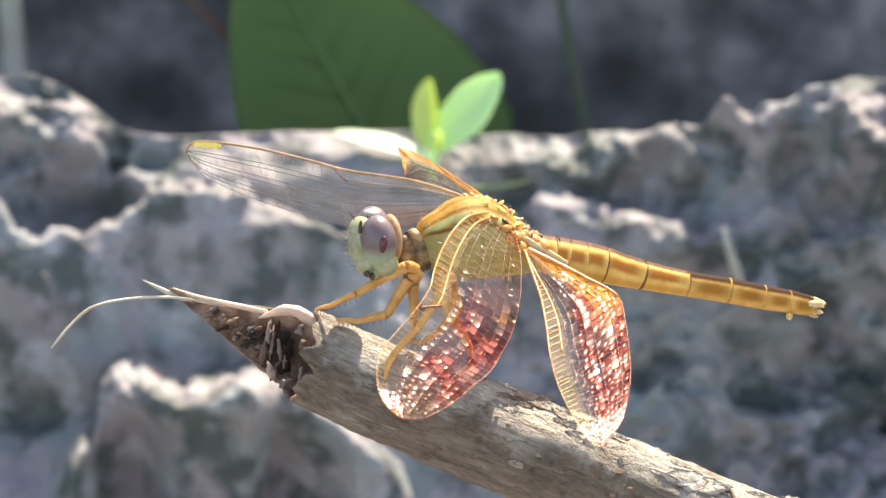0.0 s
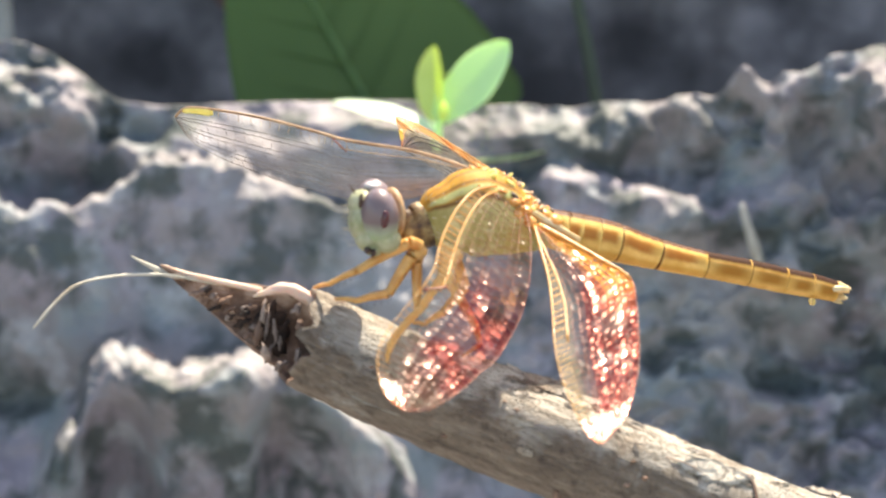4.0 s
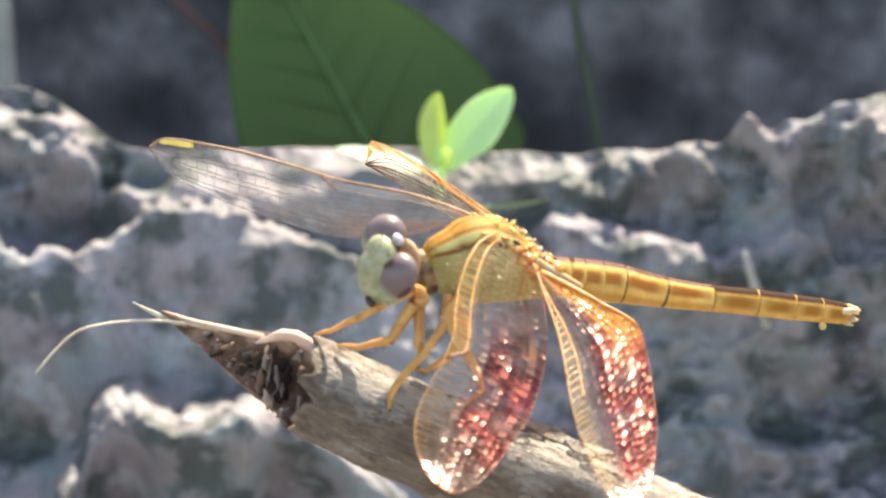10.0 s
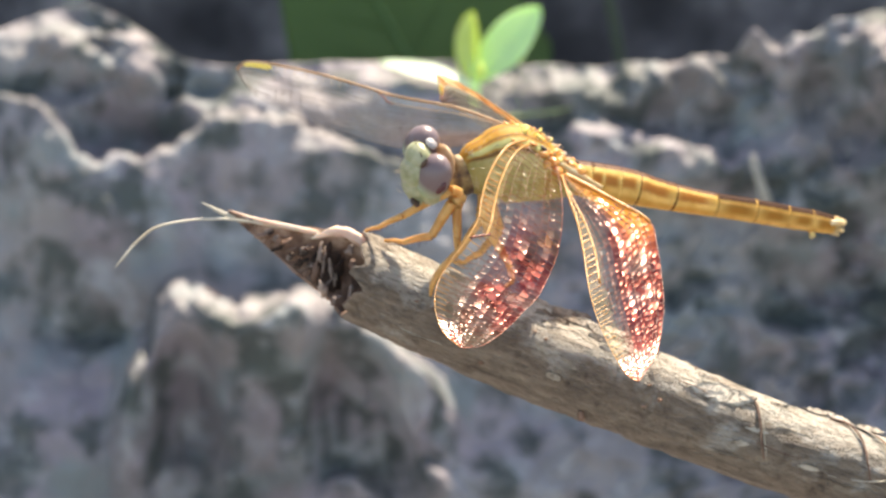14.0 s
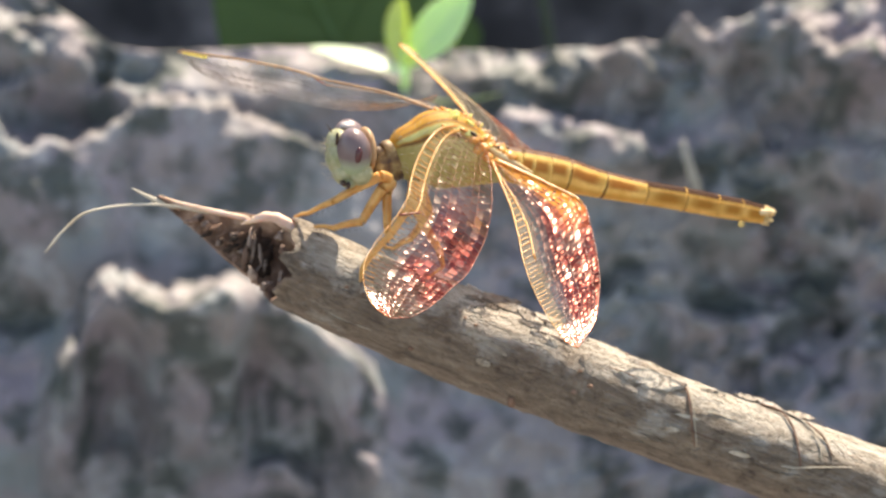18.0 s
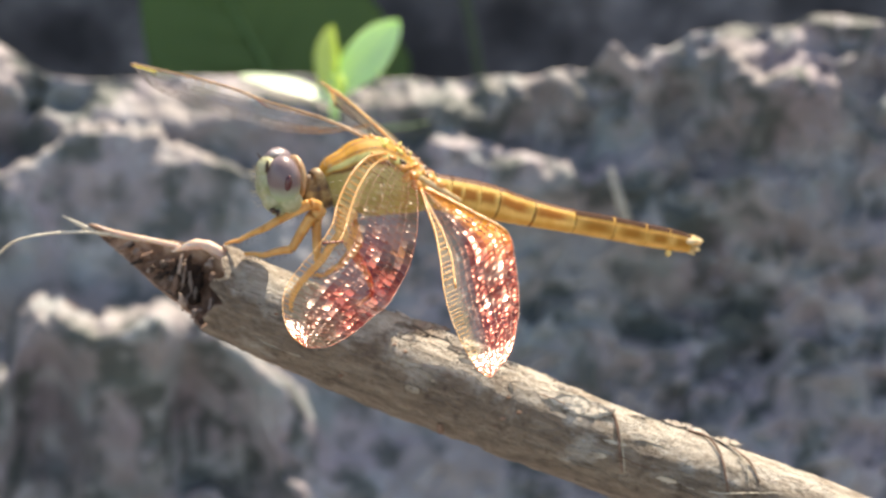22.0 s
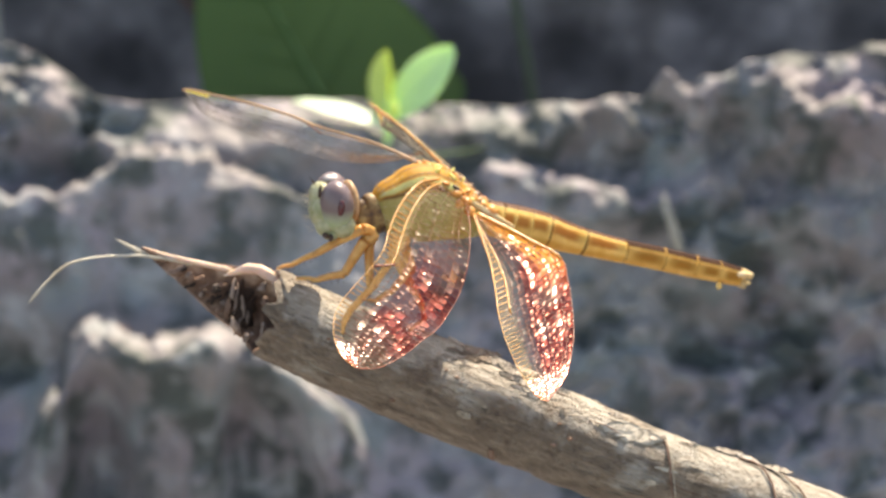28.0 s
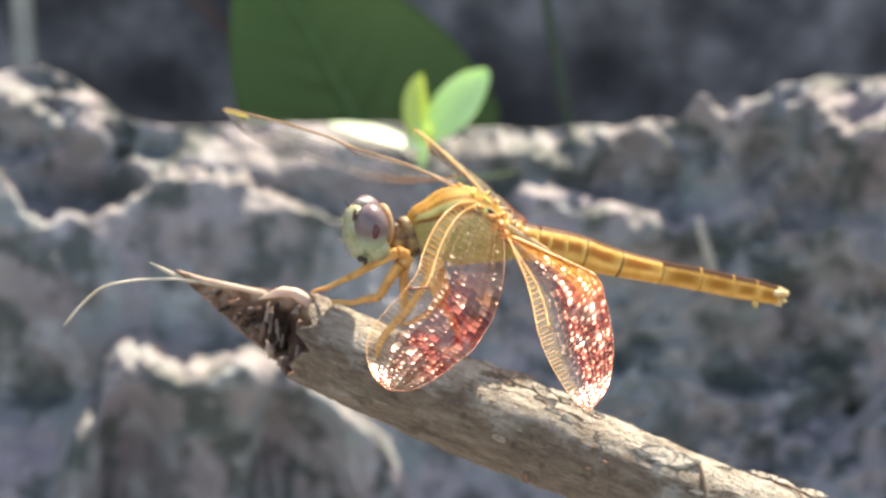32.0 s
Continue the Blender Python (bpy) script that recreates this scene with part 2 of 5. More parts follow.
def make_chitin(name, base, trans, tint, rough=0.35, spec=0.5):
    """A body shell with soft light through it; base builds the colour from the node tree."""
    m, nt, p, o = mat(name)
    col = base(nt)
    nt.links.new(col, p.inputs["Base Color"])
    p.inputs["Roughness"].default_value = rough
    p.inputs["Specular IOR Level"].default_value = spec
    bump(nt, p, noise_tex(nt, 3500, 3.0), 0.00004, 0.5)
    t = nt.nodes.new("ShaderNodeBsdfTranslucent")
    nt.links.new(mixc(nt, 1.0, col, tint, "MULTIPLY"), t.inputs["Color"])
    mx = node(nt, "MixShader", Fac=trans)
    nt.links.new(p.outputs[0], mx.inputs[1])
    nt.links.new(t.outputs[0], mx.inputs[2])
    nt.links.new(mx.outputs[0], o.inputs["Surface"])
    return m


def abdomen_colour(nt):
    u, v = uv_of(nt)   # u along the segment, v round it: 0 near side, 0.25 top
    n = noise_tex(nt, 1200, 4.0)
    w = math_node(nt, "FRACT", math_node(nt, "ADD", v, 0.5))   # 0.5 near side, 0.75 top
    yellow = ramp(nt, n, [(0.3, (0.74, 0.45, 0.11)), (0.7, (0.93, 0.65, 0.21))])
    ww = math_node(nt, "ADD", w, math_node(nt, "MULTIPLY", math_node(nt, "SUBTRACT", noise_tex(nt, 500, 2.0), 0.5), 0.07))
    both = math_node(nt, "MULTIPLY", band(nt, ww, 0.475, 0.575, 0.025), band(nt, u, 0.04, 0.8, 0.18))
    c = mixc(nt, math_node(nt, "MULTIPLY", both, 0.8), yellow, (0.46, 0.13, 0.012))
    c = mixc(nt, math_node(nt, "MULTIPLY", band(nt, ww, 0.30, 0.41, 0.03), 0.55), c, (0.50, 0.24, 0.03))
    back = band(nt, v, 0.125, 0.375, 0.02)
    c = mixc(nt, math_node(nt, "MULTIPLY", back, 0.95), c, (0.09, 0.02, 0.008))
    rim = band(nt, u, -0.2, 0.07, 0.012)
    return mixc(nt, math_node(nt, "MULTIPLY", rim, 0.85), c, (0.12, 0.045, 0.015))


def tail_colour(nt):
    u, v = uv_of(nt)
    n = noise_tex(nt, 1200, 4.0)
    yellow = ramp(nt, n, [(0.3, (0.63, 0.34, 0.08)), (0.7, (0.84, 0.52, 0.17))])
    w = math_node(nt, "FRACT", math_node(nt, "ADD", v, 0.5))   # 0.5 near side, 0.75 top
    c = mixc(nt, math_node(nt, "MULTIPLY", band(nt, w, 0.40, 0.54, 0.05), band(nt, u, 0.25, 0.9, 0.22)), yellow, (0.44, 0.19, 0.035))
    back = math_node(nt, "MULTIPLY", band(nt, v, 0.075, 0.45, 0.03), band(nt, u, -0.1, 0.97, 0.03))
    c = mixc(nt, math_node(nt, "MULTIPLY", back, 0.97), c, (0.03, 0.006, 0.005))
    return mixc(nt, math_node(nt, "MULTIPLY", band(nt, u, -0.2, 0.06, 0.012), 0.6), c, (0.16, 0.06, 0.02))


def thorax_colour(nt):
    u, v = uv_of(nt)
    n = noise_tex(nt, 900, 5.0, 0.65)
    ochre = ramp(nt, n, [(0.3, (0.42, 0.19, 0.02)), (0.7, (0.62, 0.33, 0.05))])
    green = ramp(nt, n, [(0.3, (0.34, 0.30, 0.09)), (0.7, (0.52, 0.46, 0.19))])
    vw = math_node(nt, "ADD", v, math_node(nt, "MULTIPLY", math_node(nt, "SUBTRACT", noise_tex(nt, 700, 3.0), 0.5), 0.04))
    c = mixc(nt, math_node(nt, "MAXIMUM", band(nt, vw, 0.55, 1.2, 0.03), band(nt, vw, -0.2, 0.055, 0.02)), ochre, green)
    # slanting dark seams and a pale shoulder stripe
    for lo, hi, tone in ((0.048, 0.066, (0.20, 0.10, 0.03)), (0.075, 0.112, (0.50, 0.50, 0.20)), (0.122, 0.135, (0.24, 0.11, 0.03)), (0.185, 0.20, (0.28, 0.12, 0.03))):
        c = mixc(nt, math_node(nt, "MULTIPLY", band(nt, vw, lo, hi, 0.008), band(nt, u, 0.08, 0.66, 0.06)), c, tone)
    slant = math_node(nt, "ADD", u, math_node(nt, "MULTIPLY", band(nt, v, 0.5, 1.1, 0.3), -0.14))
    for at_ in (0.36, 0.58):
        c = mixc(nt, math_node(nt, "MULTIPLY", math_node(nt, "MULTIPLY", band(nt, slant, at_, at_ + 0.02, 0.012), band(nt, vw, 0.6, 1.2, 0.04)), 0.7), c, (0.26, 0.16, 0.05))
    return c


ABDOMEN = make_chitin("yellow abdomen shell with brown side marks", abdomen_colour, 0.3, (1.2, 0.95, 0.6), 0.5, 0.2)
TAIL = make_chitin("yellow tail shell with black back", tail_colour, 0.25, (1.2, 0.95, 0.6), 0.6, 0.08)
THORAX = make_chitin("ochre and green thorax shell", thorax_colour, 0.24, (1.2, 0.95, 0.6), 0.6, 0.25)
PLATE = make_chitin("amber wing-root plate", lambda nt: ramp(nt, noise_tex(nt, 1500), [(0.3, (0.55, 0.2, 0.035)), (0.7, (0.86, 0.5, 0.14))]), 0.3, (1.3, 0.9, 0.5), 0.3)
LEG = make_chitin("yellow-brown leg shell", lambda nt: ramp(nt, noise_tex(nt, 900), [(0.3, (0.56, 0.26, 0.06)), (0.7, (0.86, 0.52, 0.17))]), 0.25, (1.2, 0.9, 0.5), 0.35)
FACE = make_chitin("pale yellow-green face", lambda nt: ramp(nt, noise_tex(nt, 1600), [(0.3, (0.30, 0.30, 0.14)), (0.7, (0.52, 0.49, 0.31))]), 0.2, (1.1, 1.1, 0.7), 0.4)
NECK = make_chitin("dark brown neck", lambda nt: ramp(nt, noise_tex(nt, 1600), [(0.3, (0.05, 0.025, 0.012)), (0.7, (0.2, 0.11, 0.045))]), 0.1, (1.1, 1.0, 0.7), 0.5)
NECK_PLATE = make_chitin("mottled brown and yellow neck plate", lambda nt: ramp(nt, noise_tex(nt, 1300), [(0.34, (0.07, 0.035, 0.015)), (0.5, (0.22, 0.125, 0.045)), (0.66, (0.42, 0.32, 0.13))]), 0.15, (1.1, 1.0, 0.7), 0.5)
OCCIPUT = make_chitin("orange back of the head", lambda nt: ramp(nt, noise_tex(nt, 1600), [(0.3, (0.42, 0.24, 0.11)), (0.7, (0.6, 0.4, 0.22))]), 0.25, (1.2, 0.9, 0.5), 0.45)
TAIL_TIP = make_chitin("pale tail tip", lambda nt: ramp(nt, noise_tex(nt, 1600), [(0.3, (0.62, 0.42, 0.16)), (0.7, (0.85, 0.72, 0.45))]), 0.3, (1.1, 1.0, 0.7), 0.4)
CROWN = simple("pale grey crown of the head", [(0.3, (0.3, 0.26, 0.25)), (0.7, (0.44, 0.4, 0.38))], 1500, 0.5)
MOUTH = simple("dark mouthparts", [(0.3, (0.03, 0.015, 0.01)), (0.7, (0.12, 0.06, 0.03))], 1500, 0.5)


def make_eye():
    m, nt, p, o = mat("glossy two-tone compound eye")
    u, v = uv_of(nt)   # v: 0 below, 1 above
    n = noise_tex(nt, 900, 3.0)
    vv = math_node(nt, "ADD", v, math_node(nt, "MULTIPLY", math_node(nt, "SUBTRACT", n, 0.5), 0.08))
    c = ramp(nt, vv, [(0.26, (0.34, 0.40, 0.20)), (0.38, (0.27, 0.30, 0.2)), (0.5, (0.15, 0.095, 0.09)), (0.9, (0.17, 0.115, 0.115))])
    nt.links.new(c, p.inputs["Base Color"])
    p.inputs["Roughness"].default_value = 0.4
    p.inputs["Coat Weight"].default_value = 0.2
    p.inputs["Coat Roughness"].default_value = 0.12
    vo = node(nt, "TexVoronoi", Scale=14000)
    tc = nt.nodes.new("ShaderNodeTexCoord")
    nt.links.new(tc.outputs["Object"], vo.inputs["Vector"])
    bump(nt, p, vo.outputs["Distance"], 0.00002, 0.3)
    return m


EYE_SHELL = make_eye()
PUPIL = simple("dark eye spot", [(0.3, (0.06, 0.012, 0.015)), (0.7, (0.11, 0.03, 0.03))], 1500, 0.25)


def make_membrane(name, reddish, inner=0.3, start=0.3, hot=0.0, end_at=0.86, stop=2.0, shiny=0.12, end_in=2.0, row_at=0.0, gold=0.34, gold_end=0.9, orange=0.0):
    """Clear film with red-amber pigment in the outer cells, each cell as glossy as its facet; u runs along the span, v across from the leading edge."""
    m, nt, p, o = mat(name)
    u, v = uv_of(nt)
    geo = nt.nodes.new("ShaderNodeNewGeometry")
    rnd = geo.outputs["Random Per Island"]
    patch = noise_tex(nt, 420, 3.0)
    area = math_node(nt, "MULTIPLY", band(nt, v, inner, 2.0, 0.12), band(nt, u, start, stop, 0.12))
    end = math_node(nt, "MULTIPLY", band(nt, u, end_at, 2.0, 0.05), band(nt, v, -1.0, end_in, 0.15))
    area = math_node(nt, "MAXIMUM", area, end)
    tint = math_node(nt, "MULTIPLY", math_node(nt, "MULTIPLY", area, math_node(nt, "ADD", math_node(nt, "MULTIPLY", band(nt, patch, 0.45, 2.0, 0.09), 0.5), 0.5)), reddish)
    nt.nodes.remove(p)
    clear = nt.nodes.new("ShaderNodeBsdfTransparent")
    nt.links.new(mixc(nt, tint, (0.98, 0.97, 0.95) if reddish > 0.1 else (0.93, 0.93, 0.93), (0.60, 0.14, 0.19)), clear.inputs["Color"])
    corner = math_node(nt, "MULTIPLY", band(nt, v, 0.64, 2.0, 0.14), band(nt, u, -1.0, 0.38, 0.12))
    glow = nt.nodes.new("ShaderNodeBsdfTranslucent")
    bright = mixc(nt, tint, (0.85, 0.66, 0.38) if reddish > 0.1 else (0.66, 0.70, 0.74), (1.0, 0.20, 0.15))
    # towards the tip hot whitens the film, a painted sun glare
    tone = mixc(nt, math_node(nt, "MULTIPLY", end, hot), mixc(nt, corner, bright, (1.0, 0.42, 0.06)), (1.0, 0.82, 0.66))
    nt.links.new(tone, glow.inputs["Color"])
    matt = nt.nodes.new("ShaderNodeBsdfDiffuse")
    nt.links.new(tone, matt.inputs["Color"])
    film = node(nt, "MixShader", Fac=0.5)
    nt.links.new(glow.outputs[0], film.inputs[1])
    nt.links.new(matt.outputs[0], film.inputs[2])
    gloss = node(nt, "BsdfGlossy", Roughness=0.26)
    nt.links.new(mixc(nt, tint, (0.95, 0.88, 0.80), (1.0, 0.34, 0.26)), gloss.inputs["Color"])
    m1 = nt.nodes.new("ShaderNodeMixShader")
    amber = math_node(nt, "MULTIPLY", band(nt, v, -1.0, 0.22, 0.04), band(nt, u, 0.04, gold_end, 0.1))
    amber = math_node(nt, "MULTIPLY", math_node(nt, "MAXIMUM", amber, math_node(nt, "MULTIPLY", corner, orange)), gold * min(1.0, reddish * 1.2))
    # sun glints painted in: alternate rows of cells get brighter film and gloss
    row = band(nt, math_node(nt, "SINE", math_node(nt, "ADD", math_node(nt, "MULTIPLY", v, 24.2), row_at)), 0.1, 2.0, 0.3)
    lit = math_node(nt, "MULTIPLY", tint, math_node(nt, "ADD", math_node(nt, "MULTIPLY", row, 0.85), 0.15))
    cell = math_node(nt, "MULTIPLY", lit, math_node(nt, "ADD", math_node(nt, "MULTIPLY", math_node(nt, "POWER", rnd, 3.0), 0.8), 0.04))
    cell = math_node(nt, "ADD", cell, math_node(nt, "MULTIPLY", math_node(nt, "MULTIPLY", end, math_node(nt, "ADD", rnd, 0.2)), 0.6 * hot))
    nt.links.new(math_node(nt, "ADD", math_node(nt, "ADD", cell, amber), 0.045 if reddish > 0.1 else 0.07), m1.inputs[0])
    nt.links.new(clear.outputs[0], m1.inputs[1])
    nt.links.new(film.outputs[0], m1.inputs[2])
    m2 = nt.nodes.new("ShaderNodeMixShader")
    facet = band(nt, rnd, 0.35, 2.0, 0.15)
    shine = math_node(nt, "MULTIPLY", math_node(nt, "ADD", math_node(nt, "MULTIPLY", facet, shiny * 1.5), 0.02), lit)
    shine = math_node(nt, "ADD", shine, math_node(nt, "MULTIPLY", end, 0.5 * hot))
    nt.links.new(math_node(nt, "ADD", shine, math_node(nt, "MULTIPLY", math_node(nt, "MULTIPLY", math_node(nt, "POWER", rnd, 6.0), band(nt, v, 0.28, 2.0, 0.05)), 0.015 * reddish)), m2.inputs[0])
    nt.links.new(m1.outputs[0], m2.inputs[1])
    nt.links.new(gloss.outputs[0], m2.inputs[2])
    nt.links.new(m2.outputs[0], o.inputs["Surface"])
    return m


MEMBRANE = make_membrane("reddish hindwing membrane", 1.0, 0.36, 0.2, 1.3, 0.83, row_at=-4.4, gold=0.22, orange=3.0)
MEMBRANE_FORE = make_membrane("reddish forewing membrane", 1.0, 0.38, 0.32, 0.6, 0.84, 0.80, 0.12, 0.5, 0.0, 0.20, 0.42)
FILM = make_membrane("clear wing membrane", 0.06)
FILM_PINK = make_membrane("faintly reddish wing membrane", 0.42, 0.62, 0.08, 0.0, 0.86, 0.6)
VEIN = make_chitin("dark red wing vein", lambda nt: ramp(nt, noise_tex(nt, 900), [(0.3, (0.16, 0.03, 0.02)), (0.7, (0.36, 0.11, 0.05))]), 0.2, (1.3, 0.8, 0.5), 0.4)
COSTA = make_chitin("golden leading-edge vein", lambda nt: ramp(nt, noise_tex(nt, 900), [(0.3, (0.50, 0.26, 0.07)), (0.7, (0.76, 0.46, 0.15))]), 0.35, (1.3, 0.9, 0.5), 0.3)
VEIN_DARK = make_chitin("thin brown wing vein", lambda nt: ramp(nt, noise_tex(nt, 900), [(0.3, (0.09, 0.075, 0.06)), (0.7, (0.2, 0.175, 0.15))]), 0.2, (1.0, 0.98, 0.92), 0.3)
VEIN_BROWN = make_chitin("brown leading-edge vein", lambda nt: ramp(nt, noise_tex(nt, 900), [(0.3, (0.36, 0.21, 0.11)), (0.7, (0.62, 0.42, 0.25))]), 0.25, (1.1, 0.95, 0.7), 0.35)
STIGMA = make_chitin("pale yellow wing spot", lambda nt: ramp(nt, noise_tex(nt, 1400), [(0.3, (0.80, 0.68, 0.18)), (0.7, (0.92, 0.84, 0.36))]), 0.4, (1.1, 1.1, 0.8), 0.35)
DEW = bpy.data.materials.new("clear water drop")
DEW.use_nodes = True
DEW.node_tree.nodes["Principled BSDF"].inputs["Transmission Weight"].default_value = 0.6
DEW.node_tree.nodes["Principled BSDF"].inputs["Roughness"].default_value = 0.03
DEW.node_tree.nodes["Principled BSDF"].inputs["IOR"].default_value = 1.33
DEW.node_tree.nodes["Principled BSDF"].inputs["Base Color"].default_value = (1, 0.75, 0.3, 1)


# ---- mesh helpers ----
def mesh_of(name, verts, faces, material, uvs=None, smooth=True):
    me = bpy.data.meshes.new(name)
    me.from_pydata([tuple(p) for p in verts], [], faces)
    me.materials.append(material)
    me.polygons.foreach_set("use_smooth", [smooth] * len(me.polygons))
    if uvs is not None:
        layer = me.uv_layers.new(name="UVMap")
        idx = np.empty(len(me.loops), dtype=np.int32)
        me.loops.foreach_get("vertex_index", idx)
        layer.data.foreach_set("uv", np.asarray(uvs, dtype=np.float32)[idx].ravel())
    me.update()
    return me


def part(name, me, parent, label="", m=None):
    ob = new(name, me)
    ob.parent = parent
    if m is not None:
        ob.matrix_basis = m
    if label:
        ob["label"] = label
    return ob


def frames_along(points, up):
    out = []
    for i, p in enumerate(points):
        a, b = points[max(i - 1, 0)], points[min(i + 1, len(points) - 1)]
        t = (b - a).normalized()
        side = t.cross(up)
        if side.length < 1e-6:
            side = t.orthogonal()
        side.normalize()
        out.append((t, side, side.cross(t).normalized()))
    return out


def loft(points, widths, heights, n=20, up=Vector((0, 0, 1)), caps=True, wobble=None):
    """Rings round a line of points. Returns verts, faces, uvs: u along, v round (0 at +side, 0.25 at up)."""
    verts, faces, uvs = [], [], []
    fr = frames_along(points, up)
    for i, (p, (t, s, u)) in enumerate(zip(points, fr)):
        for j in range(n + 1):
            a = 2 * math.pi * j / n
            k = wobble(i / (len(points) - 1), j % n / n) if wobble else 1.0
            verts.append(p + s * (math.cos(a) * widths[i] * k) + u * (math.sin(a) * heights[i] * k))
            uvs.append((i / (len(points) - 1), j / n))
    for i in range(len(points) - 1):
        for j in range(n):
            a = i * (n + 1) + j
            faces.append((a, a + 1, a + n + 2, a + n + 1))
    if caps:
        for i in (0, len(points) - 1):
            c = len(verts)
            verts.append(points[i])
            uvs.append((i / (len(points) - 1), 0.5))
            base = i * (n + 1)
            for j in range(n):
                tri = (base + j, base + j + 1, c)
                faces.append(tri if i else tri[::-1])
    return verts, faces, uvs


def smooth_line(pts, n):
    """Catmull-Rom through vectors or tuples."""
    pts = [Vector(p) for p in pts]
    out = []
    for k in range(n):
        x = k / (n - 1) * (len(pts) - 1)
        i = min(int(x), len(pts) - 2)
        f = x - i
        p0, p1, p2, p3 = pts[max(i - 1, 0)], pts[i], pts[i + 1], pts[min(i + 2, len(pts) - 1)]
        out.append(0.5 * ((2 * p1) + (p2 - p0) * f + (2 * p0 - 5 * p1 + 4 * p2 - p3) * f * f + (3 * p1 - p0 - 3 * p2 + p3) * f ** 3))
    return out


def tube(rows, n_along=24, n=10, origin=Vector((0, 0, 0)), wobble=None):
    """A bent round rod through rows of (u, v, a, radius) on the stage, relative to origin."""
    line = smooth_line([spot(u, v, a) - origin for u, v, a, r in rows], n_along)
    rad = [p.x * U for p in smooth_line([(r, 0, 0) for u, v, a, r in rows], n_along)]
    rad = [max(r, 0.15 * U) for r in rad]
    return loft(line, rad, rad, n, wobble=wobble)


def ball(centre, rx, ry, rz, axes, nu=24, nv=16):
    """An ellipsoid; axes: three unit vectors. uv: v 0 below, 1 above along the third axis."""
    verts, faces, uvs = [], [], []
    for i in range(nv + 1):
        th = math.pi * i / nv
        for j in range(nu + 1):
            ph = 2 * math.pi * j / nu
            verts.append(centre + axes[0] * (rx * math.sin(th) * math.cos(ph)) + axes[1] * (ry * math.sin(th) * math.sin(ph)) - axes[2] * (rz * math.cos(th)))
            uvs.append((j / nu, i / nv))
    for i in range(nv):
        for j in range(nu):
            a = i * (nu + 1) + j
            faces.append((a, a + 1, a + nu + 2, a + nu + 1))
    return verts, faces, uvs


LATTICE = {}


def value_noise(x, y, seed):
    """Smooth lattice noise of arrays, -1 to 1."""
    if seed not in LATTICE:
        LATTICE[seed] = np.random.RandomState(seed).rand(256, 256) * 2 - 1
    lattice = LATTICE[seed]
    xi, yi = np.floor(x).astype(int), np.floor(y).astype(int)
    fx, fy = x - xi, y - yi
    fx, fy = fx * fx * fx * (fx * (fx * 6 - 15) + 10), fy * fy * fy * (fy * (fy * 6 - 15) + 10)
    g = lambda i, j: lattice[(xi + i) % 256, (yi + j) % 256]
    return (g(0, 0) * (1 - fx) + g(1, 0) * fx) * (1 - fy) + (g(0, 1) * (1 - fx) + g(1, 1) * fx) * fy


def fbm(x, y, seed, octaves=4, gain=0.5):
    out, amp = 0, 1.0
    for k in range(octaves):
        out = out + amp * value_noise(x * 2 ** k + 17.3 * k, y * 2 ** k + 5.1 * k, seed + k)
        amp *= gain
    return out


# ---- ground: one sheet from behind the eye to the horizon, with the mud bank ----
BANK = 0.12 / U
BQ = (DIST + 0.12) / DIST


def ridge_height(x):
    """Top of the near bank over x, in stage steps above its foot line."""
    def hill(c, w, h):
        return h * np.exp(-((x - c) / w) ** 2)
    return (8 + hill(90, 110, 95) + hill(-60, 120, 70) + hill(180, 60, 10) + hill(560, 260, 14) + hill(930, 90, 6) + hill(1060, 60, 10)
            + hill(1185, 45, 22) + hill(1262, 30, 48) + hill(1330, 38, 38) + hill(1400, 40, 52) + hill(1475, 60, 66) + hill(1620, 130, 90) + hill(1800, 150, 70))


